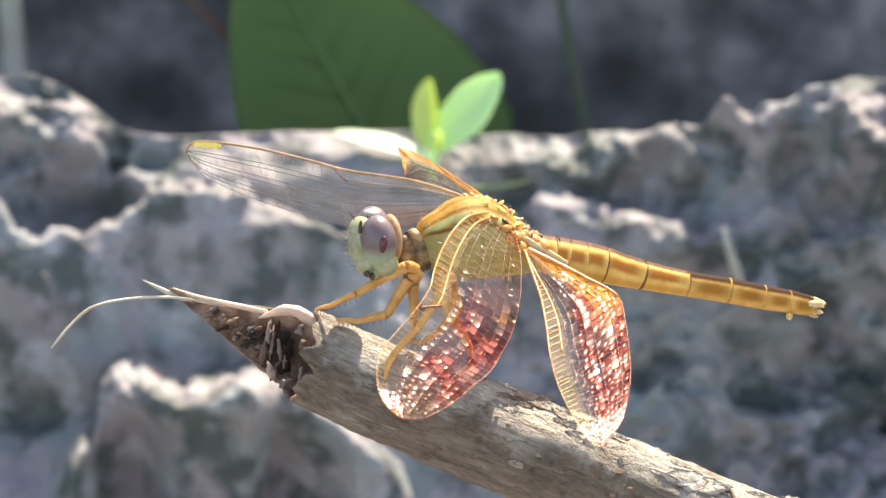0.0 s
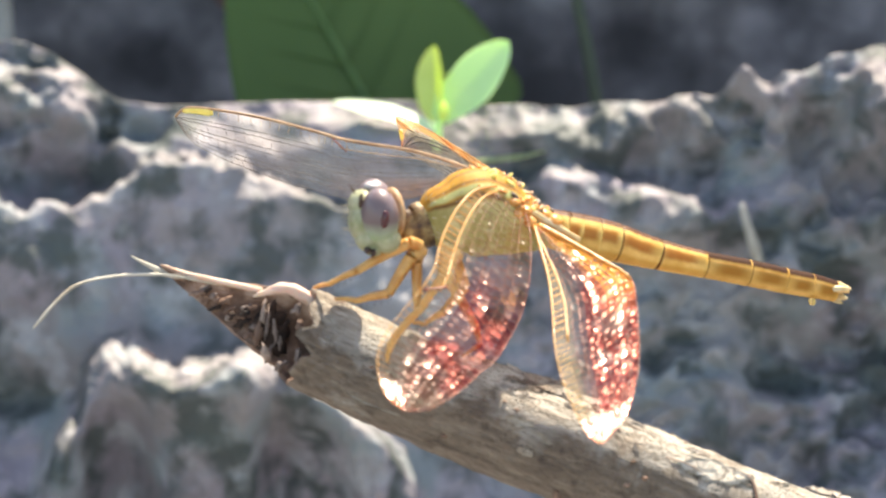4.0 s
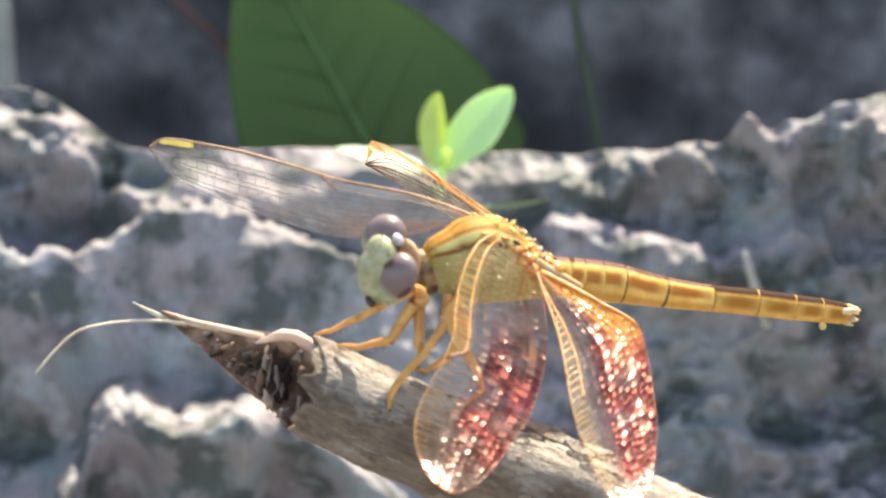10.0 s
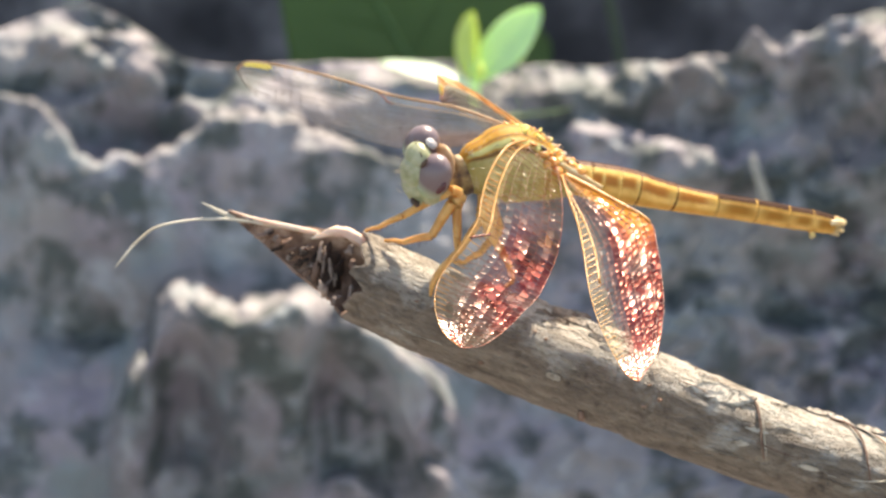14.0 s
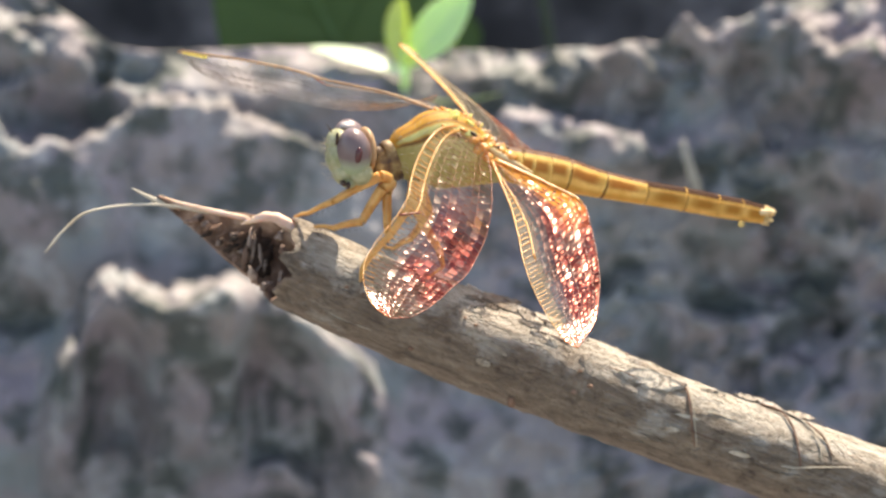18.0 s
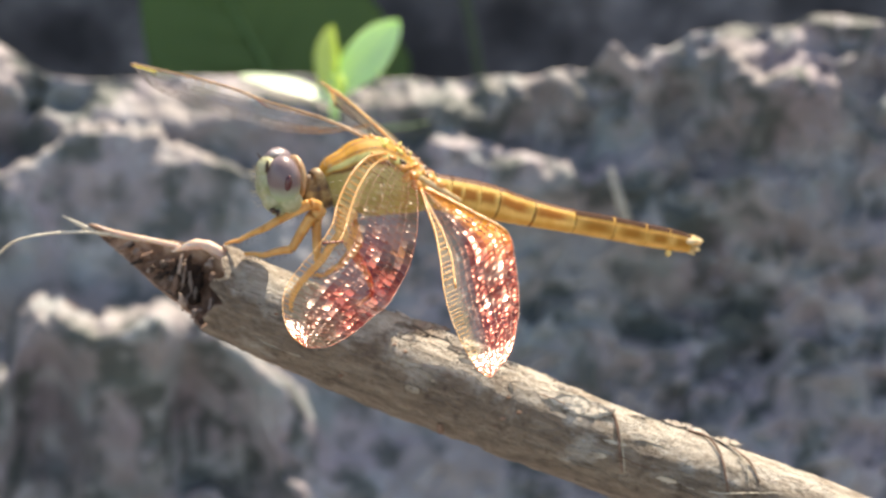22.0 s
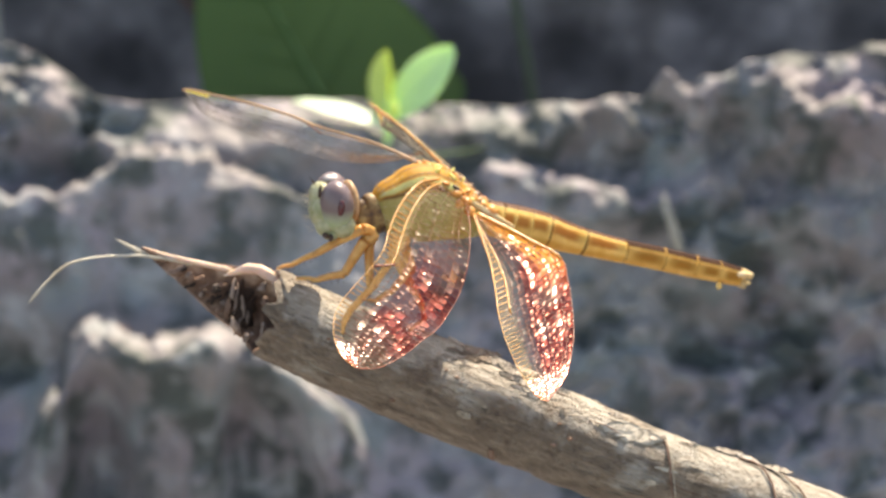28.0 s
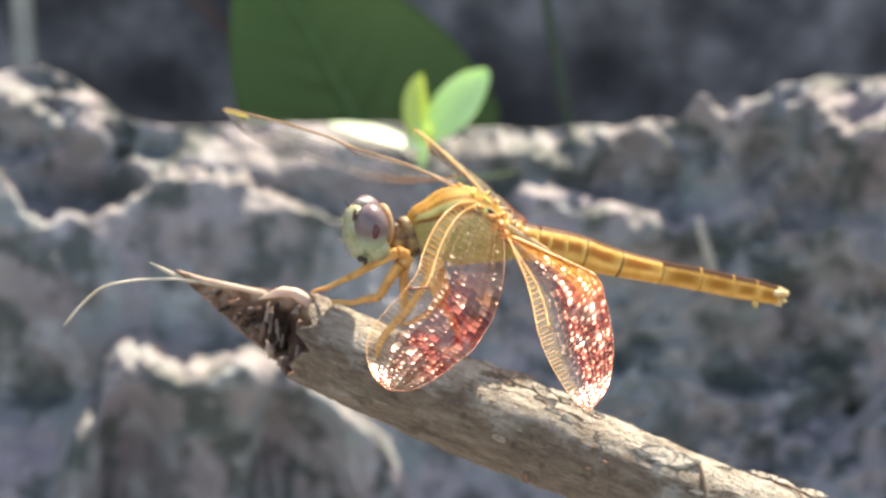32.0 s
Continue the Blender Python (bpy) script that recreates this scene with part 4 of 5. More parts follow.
def make_stick():
    line, fr = stick_frame()
    base = line[-1]
    ob = holder("stick", base, "weathered grey-brown dead stick with a hollow broken end", "stick")
    n = 72
    i0 = 40   # where the near wall is broken off
    rng = np.random.RandomState(5)
    rag = [fbm(np.array([j * 0.22]), np.array([0.5]), 91, 3, 0.45)[0] for j in range(n)]

    def start(j):
        """First ring index of the wall at angle j: the far wall runs out to the splinter's tip."""
        a = 2 * math.pi * j / n
        near = math.cos(a)
        sn = math.sin(a)
        if near > 0.0:
            return i0 + 3.0 * rag[j % n] - 2.5 * max(0, sn) * near
        k = abs(sn - 0.05)
        return 0.6 + (i0 - 1) * min(1.0, k * 1.02) ** 0.85 + 1.6 * rag[j % n] * min(1, 4 * k)

    RING, TURN = np.meshgrid(np.arange(302), np.arange(n) * 2 * math.pi / n, indexing="ij")
    RAD = 81 - 2.5 * np.sin(RING * 0.05) + 2.0 * fbm(RING * 0.11, np.cos(TURN) * 1.4 + 7, 93, 3)
    RAD = RAD + 1.8 * fbm(RING * 0.3, np.sin(TURN) * 2.5 + 3 + np.cos(TURN), 95, 3) + 1.1 * fbm(RING * 0.9, TURN * 4.0, 97, 2)
    RAD = RAD + 4.0 * np.exp(-((RING - 92) / 5.0) ** 2) * np.maximum(0, np.sin(TURN))

    def radius(i, j, inner):
        b = min(int(i), 300)
        r = RAD[b, j] + (RAD[b + 1, j] - RAD[b, j]) * (i - b)
        return float(r - (7 if inner else 0)) * U

    NR = 200
    cache = {}
    grids = []
    for inner in (False, True):
        verts, uvs = [], []
        for k in range(NR + 1):
            for j in range(n + 1):
                jj = j % n
                s0 = start(jj)
                i = s0 + (300 - s0) * (k / NR) ** 1.35
                b = min(int(i), 299)
                f = i - b
                p = line[b].lerp(line[b + 1], f)
                t, s, u = fr[b]
                r = radius(i, jj, inner)
                a = 2 * math.pi * jj / n
                verts.append(p + s * (math.cos(a) * r) + u * (math.sin(a) * r) - base)
                uvs.append((i / 26.0, j / n))
        grids.append((verts, uvs))
    w = n + 1
    faces = [(k * w + j, k * w + j + 1, (k + 1) * w + j + 1, (k + 1) * w + j) for k in range(NR) for j in range(n)]
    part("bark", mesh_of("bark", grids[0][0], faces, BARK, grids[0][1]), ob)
    keep = 60
    inner = [tuple(reversed(q)) for q in faces[:keep * n]]
    k0 = (keep + 1) * w
    iv, iu = grids[1][0][:k0], grids[1][1][:k0]
    lip = [(j, j + 1, k0 + j + 1, k0 + j) for j in range(n)]
    part("inner_wall", mesh_of("inner_wall", iv + grids[0][0][:w], inner + lip, PITH, iu + grids[0][1][:w]), ob, "torn brown pith inside the hollow end")
    # near-black plug that closes the hollow, coloured as its deep shade
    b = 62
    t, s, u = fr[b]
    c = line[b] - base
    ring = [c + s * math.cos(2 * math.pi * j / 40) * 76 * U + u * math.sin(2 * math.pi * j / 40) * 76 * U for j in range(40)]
    part("plug", mesh_of("plug", ring + [c - t * 6 * U], [(j, (j + 1) % 40, 40) for j in range(40)], CAVITY), ob, "near-black plug for the shade in the hollow")
    rel = lambda uu, vv, aa: spot(uu, vv, aa) - base
    # crumbs in the hollow
    def crumb(uu, vv, aa, rx, ry, rz, m_, turn):
        """A ragged lump of torn wood, or of the hollow's shade in CAVITY colour."""
        c, s = math.cos(turn), math.sin(turn)
        ax = (RIGHT * c - UP * s, AHEAD, RIGHT * s + UP * c)
        geo = ball(Vector((0, 0, 0)), rx * U, ry * U, rz * U, ax, 14, 10)
        ph = rng.uniform(0, 6, 3)
        vs = [p * (1 + 0.28 * math.sin(p.x / U * 0.5 + ph[0]) + 0.25 * math.sin(p.z / U * 0.6 + ph[1]) + 0.2 * math.sin((p.x + p.y) / U * 0.9 + ph[2])) + rel(uu, vv, aa) for p in geo[0]]
        part("wood_or_shade_lump", mesh_of("wood_or_shade_lump", vs, geo[1], m_, geo[2]), ob)
    for k in range(22):
        f = k / 22
        uu = 392 + 95 * f + rng.uniform(-8, 8)
        vv = 410 + (uu - 392) * 0.46 + rng.uniform(-8, 46) * (0.3 + 0.7 * f)
        if 500 < uu < 536 and 445 < vv < 540 and k % 4:
            continue
        crumb(uu, vv, rng.uniform(46, 62), rng.uniform(6, 13), rng.uniform(3, 6), rng.uniform(3, 5.5), (PITH, PEEL_DARK, CAVITY, CRUMB)[k % 4], radians(-24 + rng.uniform(-10, 10)))
    for k, (uu, vv, aa, rx, rz, tn) in enumerate(((492, 452, 40, 5, 16, 12), (484, 484, 44, 5, 20, 4), (498, 515, 30, 6, 14, -14), (520, 532, 12, 12, 5, -40), (546, 444, -30, 9, 6, -25), (551, 470, -44, 5, 9, 0), (548, 520, -44, 5, 10, 10))):
        crumb(uu, vv, aa, rx, 6, rz, (CRUMB, PEEL_DARK, PITH, CRUMB, CRUMB, PEEL_DARK, CRUMB)[k], radians(tn))
    # near-black lumps paint the hollow's shade, with pale strips of torn wood before them
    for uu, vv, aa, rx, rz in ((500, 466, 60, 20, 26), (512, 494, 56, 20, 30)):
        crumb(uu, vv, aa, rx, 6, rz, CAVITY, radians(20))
    for uu, vv, aa, rz, tn in ((498, 468, 46, 22, 8), (512, 480, 42, 16, -12), (504, 508, 44, 11, 30), (520, 496, 40, 11, 5)):
        crumb(uu, vv, aa, 3.4, 3, rz, CRUMB, radians(tn))
    # curled lip on the broken edge
    rows = [(478, 424, 30, 2), (496, 418, 8, 5), (516, 412, -6, 8), (538, 413, -14, 9), (556, 423, -20, 10), (580, 438, -20, 8), (606, 451, -14, 5), (645, 466, -8, 2)]
    part("curled_lip", mesh_of("curled_lip", *with_material(tube(rows, 40, 16, base, lambda a, b: 1 + 0.10 * math.sin(17 * a + 9 * math.cos(6.28 * b)) + 0.06 * math.sin(51 * a + 12.6 * b)), PEEL)), ob, "pale pinkish curled lip of inner bark")
    # rim of the splinter, its two spikes and the long fibre
    part("splinter_rim", mesh_of("splinter_rim", *stem_args([(334, 377, 60, 3.5), (380, 391, 56, 4.5), (440, 404, 44, 5), (490, 415, 26, 5)], base, PEEL, 20, 8)), ob)
    part("spike", mesh_of("spike", *stem_args([(372, 394, 60, 6), (340, 388, 60, 5), (312, 375, 50, 3.5), (284, 361, 40, 0.8)], base, STRAW, 14, 8)), ob, "thin pale splinter spike")
    part("spike", mesh_of("spike", *stem_args([(372, 396, 60, 8), (352, 386, 58, 6), (334, 377, 55, 3), (330, 375, 55, 1)], base, PITH, 10, 8)), ob)
    part("long_fibre", mesh_of("long_fibre", *stem_args([(420, 404, 55, 3), (345, 391, 52, 2.6), (290, 390, 40, 2.2), (240, 395, 20, 2.1), (205, 404, 5, 2.2), (185, 416, 0, 2.8), (160, 440, -10, 2.4), (145, 458, -14, 2.6), (131, 475, -18, 1.0)], base, STRAW, 60, 6)), ob, "long pale fibre bent off the tip")
    # bark cracks, flakes and knots standing proud
    def on_stick(i, ang, lift=0.0):
        b = min(int(i), 299)
        t, s, u = fr[b]
        p = line[b].lerp(line[b + 1], i - b)
        r = radius(i, int(ang / 360 * n) % n, False) + lift * U
        return p + s * math.cos(radians(ang)) * r + u * math.sin(radians(ang)) * r - base
    def flake(name, i, ang, di, da, lift, mat_, bend=0.0, label=""):
        """A curled scrap of bark lying on the stick."""
        verts, fs, m_, k_ = [], [], 8, 6
        for layer in (0, 1):
            for a in range(m_ + 1):
                for b in range(k_ + 1):
                    fa, fb = a / m_ * 2 - 1, b / k_ * 2 - 1
                    wz = 1 - 0.45 * fa * fa + 0.12 * math.sin(9 * fa + i)
                    verts.append(on_stick(i + di * fa + bend * fb, ang + da * fb * wz, lift * (0.35 + 0.65 * (fb * 0.5 + 0.5) ** 2) - layer * 2.5 + 0.8 * math.sin(7 * fa + 5 * fb)))
        K, w_ = (m_ + 1) * (k_ + 1), k_ + 1
        for a in range(m_):
            for b in range(k_):
                q = a * w_ + b
                fs += [(q, q + 1, q + w_ + 1, q + w_), (q + K + w_, q + K + w_ + 1, q + K + 1, q + K)]
            for q in (a * w_, a * w_ + k_):
                fs.append((q, q + w_, q + K + w_, q + K))
        for b in range(k_):
            for q in (b, m_ * w_ + b):
                fs.append((q, q + 1, q + K + 1, q + K))
        uv = [((i + v.x / U / 10) / 26.0, (ang + v.z / U / 4) / 360.0) for v in verts]
        part(name, mesh_of(name, verts, fs, mat_, uv), ob, label)
    flake("bark_flake", 86, 74, 3.0, 9, 8, BARK)
    flake("bark_flake", 90, 66, 3.6, 7, 8, BARK, 1.5)
    flake("bark_flake", 94, 60, 2.4, 6, 7, BARK, -1)
    flake("bark_flake", 83, 92, 4, 9, 6, BARK)
    flake("bark_flake", 97, 78, 3, 8, 7, BARK, 2)
    flake("bark_flake", 88, 84, 2.2, 6, 9, BARK, 1)
    flake("bark_flake", 153, 92, 2.6, 8, 12, BARK, 1)
    flake("bark_flake", 158, 86, 2.2, 8, 9, BARK, -1)
    flake("bark_flake", 164, 80, 2.6, 9, 10, BARK, 1)
    flake("bark_flake", 131, 40, 5.5, 14, 5, BARK, 2)
    for k in range(34):
        i = rng.uniform(80, 102) if k % 2 else rng.uniform(55, 155)
        flake("bark_flake", i, rng.uniform(35, 105) if k % 2 else rng.uniform(-30, 110), rng.uniform(0.8, 2.6), rng.uniform(1.5, 5), rng.uniform(2.0, 4.5), BARK, rng.uniform(-1, 1))
    def strand(pts, r, m_, label=""):
        line_ = smooth_line([on_stick(i, a, l) for i, a, l in pts], 26)
        rad = [r * U * (0.5 + 0.5 * math.sin(math.pi * (0.12 + 0.76 * k / 25))) for k in range(26)]
        part("bark_strand", mesh_of("bark_strand", *with_material(loft(line_, rad, rad, 6, wobble=lambda a, b: 1 + 0.35 * math.sin(31 * a + 5 * r) * math.sin(13 * a + 9 * b)), m_)), ob, label)
    strand([(136.5, 58, 1), (138.5, 46, 2.5), (140.5, 26, 2.5), (142.5, 2, 2), (144.5, -22, 0)], 2.2, PEEL_DARK, "brown curved crack edge in the bark")
    strand([(137.2, 57, 1), (139.3, 45, 2.5), (141.3, 25, 2.5), (143.3, 2, 2), (145, -20, 0)], 1.3, STRAW)
    strand([(125, 48, 1), (130, 54, 2), (137, 56, 2)], 1.3, STRAW)
    strand([(156, 80, 2), (160, 68, 5), (163, 48, 4), (165.5, 24, 3), (168, -4, 1)], 2.4, PEEL_DARK)
    strand([(158, 82, 2), (162, 74, 5), (166, 60, 5), (169.5, 40, 4), (171, 18, 1)], 1.2, STRAW)
    strand([(162, 74, 2), (166, 64, 4), (170, 48, 4), (173, 26, 1)], 2.0, PEEL_DARK)
    strand([(159, -14, 0.5), (166, -6, 1.5), (172, 8, 2), (177, 22, 1)], 1.1, STRAW)
    strand([(96.5, -50, 2), (97, -58, 6), (97.5, -66, 3)], 6, PEEL_DARK)
    for k in range(18):
        i, a = rng.uniform(52, 160), rng.uniform(-50, 110)
        strand([(i, a, 0.6), (i + rng.uniform(2, 6), a + rng.uniform(-3, 3), 1.2), (i + rng.uniform(7, 12), a + rng.uniform(-4, 4), 0.5)], rng.uniform(0.7, 1.3), (STRAW, BARK, PEEL_DARK)[k % 3])
    for k in range(10):
        p = on_stick(rng.uniform(52, 150), rng.uniform(-40, 80), 0)
        part("knot", mesh_of("knot", *with_material(ball(p, rng.uniform(3, 7) * U, rng.uniform(3, 5) * U, rng.uniform(2, 4) * U, (RIGHT, AHEAD, UP), 10, 8), PITH)), ob)
    return ob


make_stick()


# ---- the dragonfly ----
HOME = spot(840, 300, 0)
YAW = 0.40   # steps away for each step to the right along the body


def depth(u):
    return (u - 840) * YAW


def rel(u, v, a):
    return spot(u, v, a) - HOME


FORWARD = way(-1, -0.02, -YAW)
LATERAL = way(-YAW, -0.35, 1.0)


def body_tube(rows, n_along=30, n=28, squash=0.85):
    """A body part along the body's line through rows of (u, v, half height)."""
    line = smooth_line([rel(u, v, depth(u)) for u, v, r in rows], n_along)
    h = [max(p.x, 0.2) * U for p in smooth_line([(r, 0, 0) for u, v, r in rows], n_along)]
    return loft(line, [x * squash for x in h], h, n, up=UP)


HINGE = {"near_forewing": (856, 254, -40), "near_hindwing": (918, 312, -22), "far_forewing": (832, 232, 22), "far_hindwing": (884, 258, 34)}
REACH = {"near_forewing": 560, "near_hindwing": 500, "far_forewing": 560, "far_hindwing": 545}


def wing_pose(key, u, v, chord):
    """The pose of a wing whose tip shows at the stage place (u, v); chord: the way to the trailing edge."""
    hinge = spot(*HINGE[key])
    ray = (spot(u, v, 0) - EYE).normalized()
    off = hinge - EYE
    b = off.dot(ray)
    gap = (off - ray * b).length
    reach = REACH[key] * U
    half = math.sqrt(max(reach * reach - gap * gap, (0.05 * reach) ** 2))
    tip = EYE + ray * (b + (half if key[0] == "f" else -half))
    x = (tip - hinge).normalized()
    y = -way(*chord)
    y = (y - x * y.dot(x)).normalized()
    m = Matrix((x, y, x.cross(y))).transposed().to_4x4()
    return Matrix.Translation(hinge - HOME) @ m


# each wing at rest: its tip, chord, both edges from root to tip, the steps away of the edges at root and tip
WING_FORM = {
    "near_forewing": dict(
        rest=(727, 593), chord=(0.98, 0.2, -0.06), away=((-40, -495), (-44, -495)),
        lead=[(858, 250), (826, 257), (801, 280), (781, 313), (768, 348), (760, 378), (738, 411), (710, 443), (686, 473), (673, 503), (673, 538), (685, 570), (713, 594)],
        trail=[(905, 293), (912, 323), (913, 358), (910, 398), (898, 448), (878, 488), (858, 518), (831, 540), (805, 562), (778, 580), (748, 593), (713, 594)]),
    "near_hindwing": dict(
        rest=(1041, 661), chord=(0.97, -0.2, 0.1), away=((-22, -362), (28, -362)),
        lead=[(919, 313), (933, 358), (945, 398), (953, 448), (958, 498), (968, 543), (981, 578), (998, 614), (1018, 647), (1040, 660)],
        trail=[(925, 311), (963, 330), (1018, 360), (1072, 393), (1084, 438), (1089, 483), (1091, 528), (1086, 568), (1074, 614), (1040, 660)]),
    "far_forewing": dict(
        rest=(367, 122), chord=(0.0, 0.87, 0.5), away=((22, 320), (110, 330)),
        lead=[(830, 229), (786, 211), (733, 194), (679, 184), (625, 174), (572, 158), (500, 138), (429, 124), (379, 119), (360, 133)],
        trail=[(817, 238), (786, 251), (742, 265), (688, 271), (626, 266), (563, 248), (500, 227), (438, 202), (388, 174), (360, 135)]),
    "far_hindwing": dict(
        rest=(868, 98), chord=(0.84, 0.54, 0.07), away=((34, 520), (60, 520)),
        lead=[(896, 254), (878, 222), (860, 190), (842, 160), (822, 130), (804, 104), (800, 88), (818, 80), (845, 84), (868, 98)],
        trail=[(915, 272), (965, 292), (1015, 302), (1058, 300), (1046, 262), (1010, 224), (968, 190), (930, 158), (898, 126), (868, 98)]),
}


HALF = (SUN_WAY - AHEAD).normalized()
GLINT = Vector((HALF.dot(RIGHT), HALF.dot(UP), HALF.dot(AHEAD)))   # the facing that mirrors the sun towards the eye


def make_wing(name, owner, seed, film, label):
    """A wing net between its two edges, in the space of its pose at rest."""
    rng = np.random.RandomState(seed)
    form = WING_FORM[name]
    near = name[0] == "n"
    hind = "hind" in name
    back = wing_pose(name, *form["rest"], form["chord"]).inverted()
    lead = smooth_line([(u, v, 0) for u, v in form["lead"]], 161)
    trail = smooth_line([(u, v, 0) for u, v in form["trail"]], 161)
    (l0, l1), (t0, t1) = form["away"]

    def at(s, f):
        k = min(max(s, 0.0), 1.0) * 160
        i = min(int(k), 159)
        p, q = lead[i].lerp(lead[i + 1], k - i), trail[i].lerp(trail[i + 1], k - i)
        c = p.lerp(q, f)
        a = (l0 + (l1 - l0) * s) * (1 - f) + (t0 + (t1 - t0) * s) * f
        if name == "near_hindwing":
            hu, hv, ha = HINGE[name]
            a = ha + (GLINT.x * (c.x - hu) - GLINT.y * (c.y - hv)) / -GLINT.z
        a += 6 * math.sin(f * math.pi * 3) * (1 - s) - (5 if name == "near_hindwing" else 10) * math.sin(f * math.pi) * math.sin(s * math.pi)
        return back @ (spot(c.x, c.y, a) - HOME)

    fr = [0.0, 0.16, 0.22] + [0.22 + 0.78 * k / 9 for k in range(1, 10)]
    thin = 1.0 if near else (0.8 if hind else 0.5)
    verts, faces, uvs = [], [], []
    net, ladder = ([], [], []), ([], [], [])
    def rod(points, r, kit):
        vv, vf, vu = kit
        g = loft(points, [r * U] * len(points), [r * U] * len(points), 4, up=Vector((0, 0, 1)), caps=False)
        k = len(vv)
        vv.extend(g[0]); vu.extend(g[2]); vf.extend([tuple(i + k for i in q) for q in g[1]])
    for j in range(len(fr) - 1):
        f0, f1 = fr[j], fr[j + 1]
        step = 0.023 if j < 1 else 0.028 if j < 2 else 0.025
        s = 0.02 + 0.01 * rng.rand()
        if j >= 2 and j % 3 != 1:
            # main veins leave the leading edge and sweep down to the trailing edge
            lift = 0.10
            rod([at(0.015 + 0.97 * k / 30, min(1.0, f0 + lift * (k / 30) ** 2)) for k in range(31)], (0.5 if near and hind else 0.3 if near else 1.3) * thin, net)
        while s < 0.985:
            e = min(s + step * rng.uniform(0.75, 1.3), 0.988)
            sk = 0.006 * (j % 2)
            a, b, c, d = at(s, f0), at(min(e + sk, .99), f0), at(e, f1), at(s + sk, f1)
            mid = (a + b + c + d) / 4
            tilt = Vector((rng.normal(0, 0.10), rng.normal(0, 0.10), 1))
            k = len(verts)
            for p in (a, b, c, d):
                q = mid + (p - mid) * 0.98
                q.z += -(tilt.x * (q.x - mid.x) + tilt.y * (q.y - mid.y))
                verts.append(q)
                uvs.append((s, (f0 + f1) / 2))
            verts.append(mid + Vector((0, 0, rng.uniform(0.8, 5.0) * U)))
            uvs.append((s, (f0 + f1) / 2))
            faces += [(k, k + 1, k + 4), (k + 1, k + 2, k + 4), (k + 2, k + 3, k + 4), (k + 3, k, k + 4)]
            if e < 0.985:
                rod([b, c], (rng.uniform(1.0, 1.7) * thin * thin if j < 1 and s < 0.4 else 0.8 * thin if j < 1 else 0.6 * thin), ladder if j < 1 else net)
            s = e
    wing = new(name)
    wing.parent = owner
    wing["label"] = label
    tagged(part("membrane", mesh_of("membrane", verts, faces, film, uvs), wing), kind="stuff")
    tagged(part("vein_net", mesh_of("vein_net", net[0], net[1], VEIN if near else VEIN_DARK, net[2]), wing, "fine dark red net of veins" if near else "fine brown net of veins"), kind="stuff")
    tagged(part("vein_ladder", mesh_of("vein_ladder", ladder[0], ladder[1], COSTA if near or hind else VEIN_BROWN, ladder[2]), wing, "golden cross-veins along the leading edge"), kind="stuff")
    edge = [at(0.99 * k / 60, 0.0) for k in range(61)]
    rad = [(3.0 - 2.3 * min(1.0, k / 32)) * (1.0 if near else 0.8) * U for k in range(61)]
    if name == "far_forewing":
        rad = [(3.3 - 1.4 * k / 60) * U for k in range(61)]
    part("leading_vein", mesh_of("leading_vein", *with_material(loft(edge, rad, rad, 8), VEIN_BROWN if name == "far_forewing" else COSTA)), wing, "golden leading vein")
    rim = [at(0.99 * k / 60, 1.0) for k in range(61)] + [at(0.99, 1 - k / 8) for k in range(1, 9)]
    part("trailing_rim", mesh_of("trailing_rim", *with_material(loft(rim, [(0.8 if near else 1.3) * thin * U] * len(rim), [(0.8 if near else 1.3) * thin * U] * len(rim), 6), VEIN if near else VEIN_DARK)), wing)
    if hind:
        m = 0.34 if near else 0.28
        inner = [at(m * k / 16, 1.0) for k in range(17)]
        part("inner_rim", mesh_of("inner_rim", *with_material(loft(inner, [(5.5 - 3.6 * k / 16) * U for k in range(17)], [(3.5 - 2.2 * k / 16) * U for k in range(17)], 8), PLATE)), wing, "amber inner margin of the hindwing")
    if not hind:
        # the thick joint half-way along the leading edge
        joint = [at(0.44 + 0.05 * k / 6, 0.20 - 0.18 * k / 6) for k in range(7)]
        part("leading_joint", mesh_of("leading_joint", *with_material(loft(joint, [2.4 * thin * U] * 7, [2.4 * thin * U] * 7, 6), VEIN)), wing)
    sub = [at(0.02 + 0.44 * k / 20, 0.16) for k in range(21)]
    part("second_vein", mesh_of("second_vein", *with_material(loft(sub, [1.8 * thin * U] * 21, [1.8 * thin * U] * 21, 6), VEIN_BROWN if name == "far_forewing" else COSTA)), wing)
    if not near:
        s0, s1, deep = (0.86, 0.93, 0.10) if hind else (0.80, 0.915, 0.15)
        st = [(at(s0 + (s1 - s0) * k / 8, 0.0), at(s0 + (s1 - s0) * k / 8, deep)) for k in range(9)]
        line = [(p + q) / 2 for p, q in st]
        wid = [(p - q).length * 0.5 * (0.55 if k in (0, 8) else 1.0) + 1.0 * U for k, (p, q) in enumerate(st)]
        part("wing_spot", mesh_of("wing_spot", *with_material(loft(line, wid, [2.4 * U] * 9, 8), STIGMA)), wing, "yellow spot near the wing tip")
    return wing


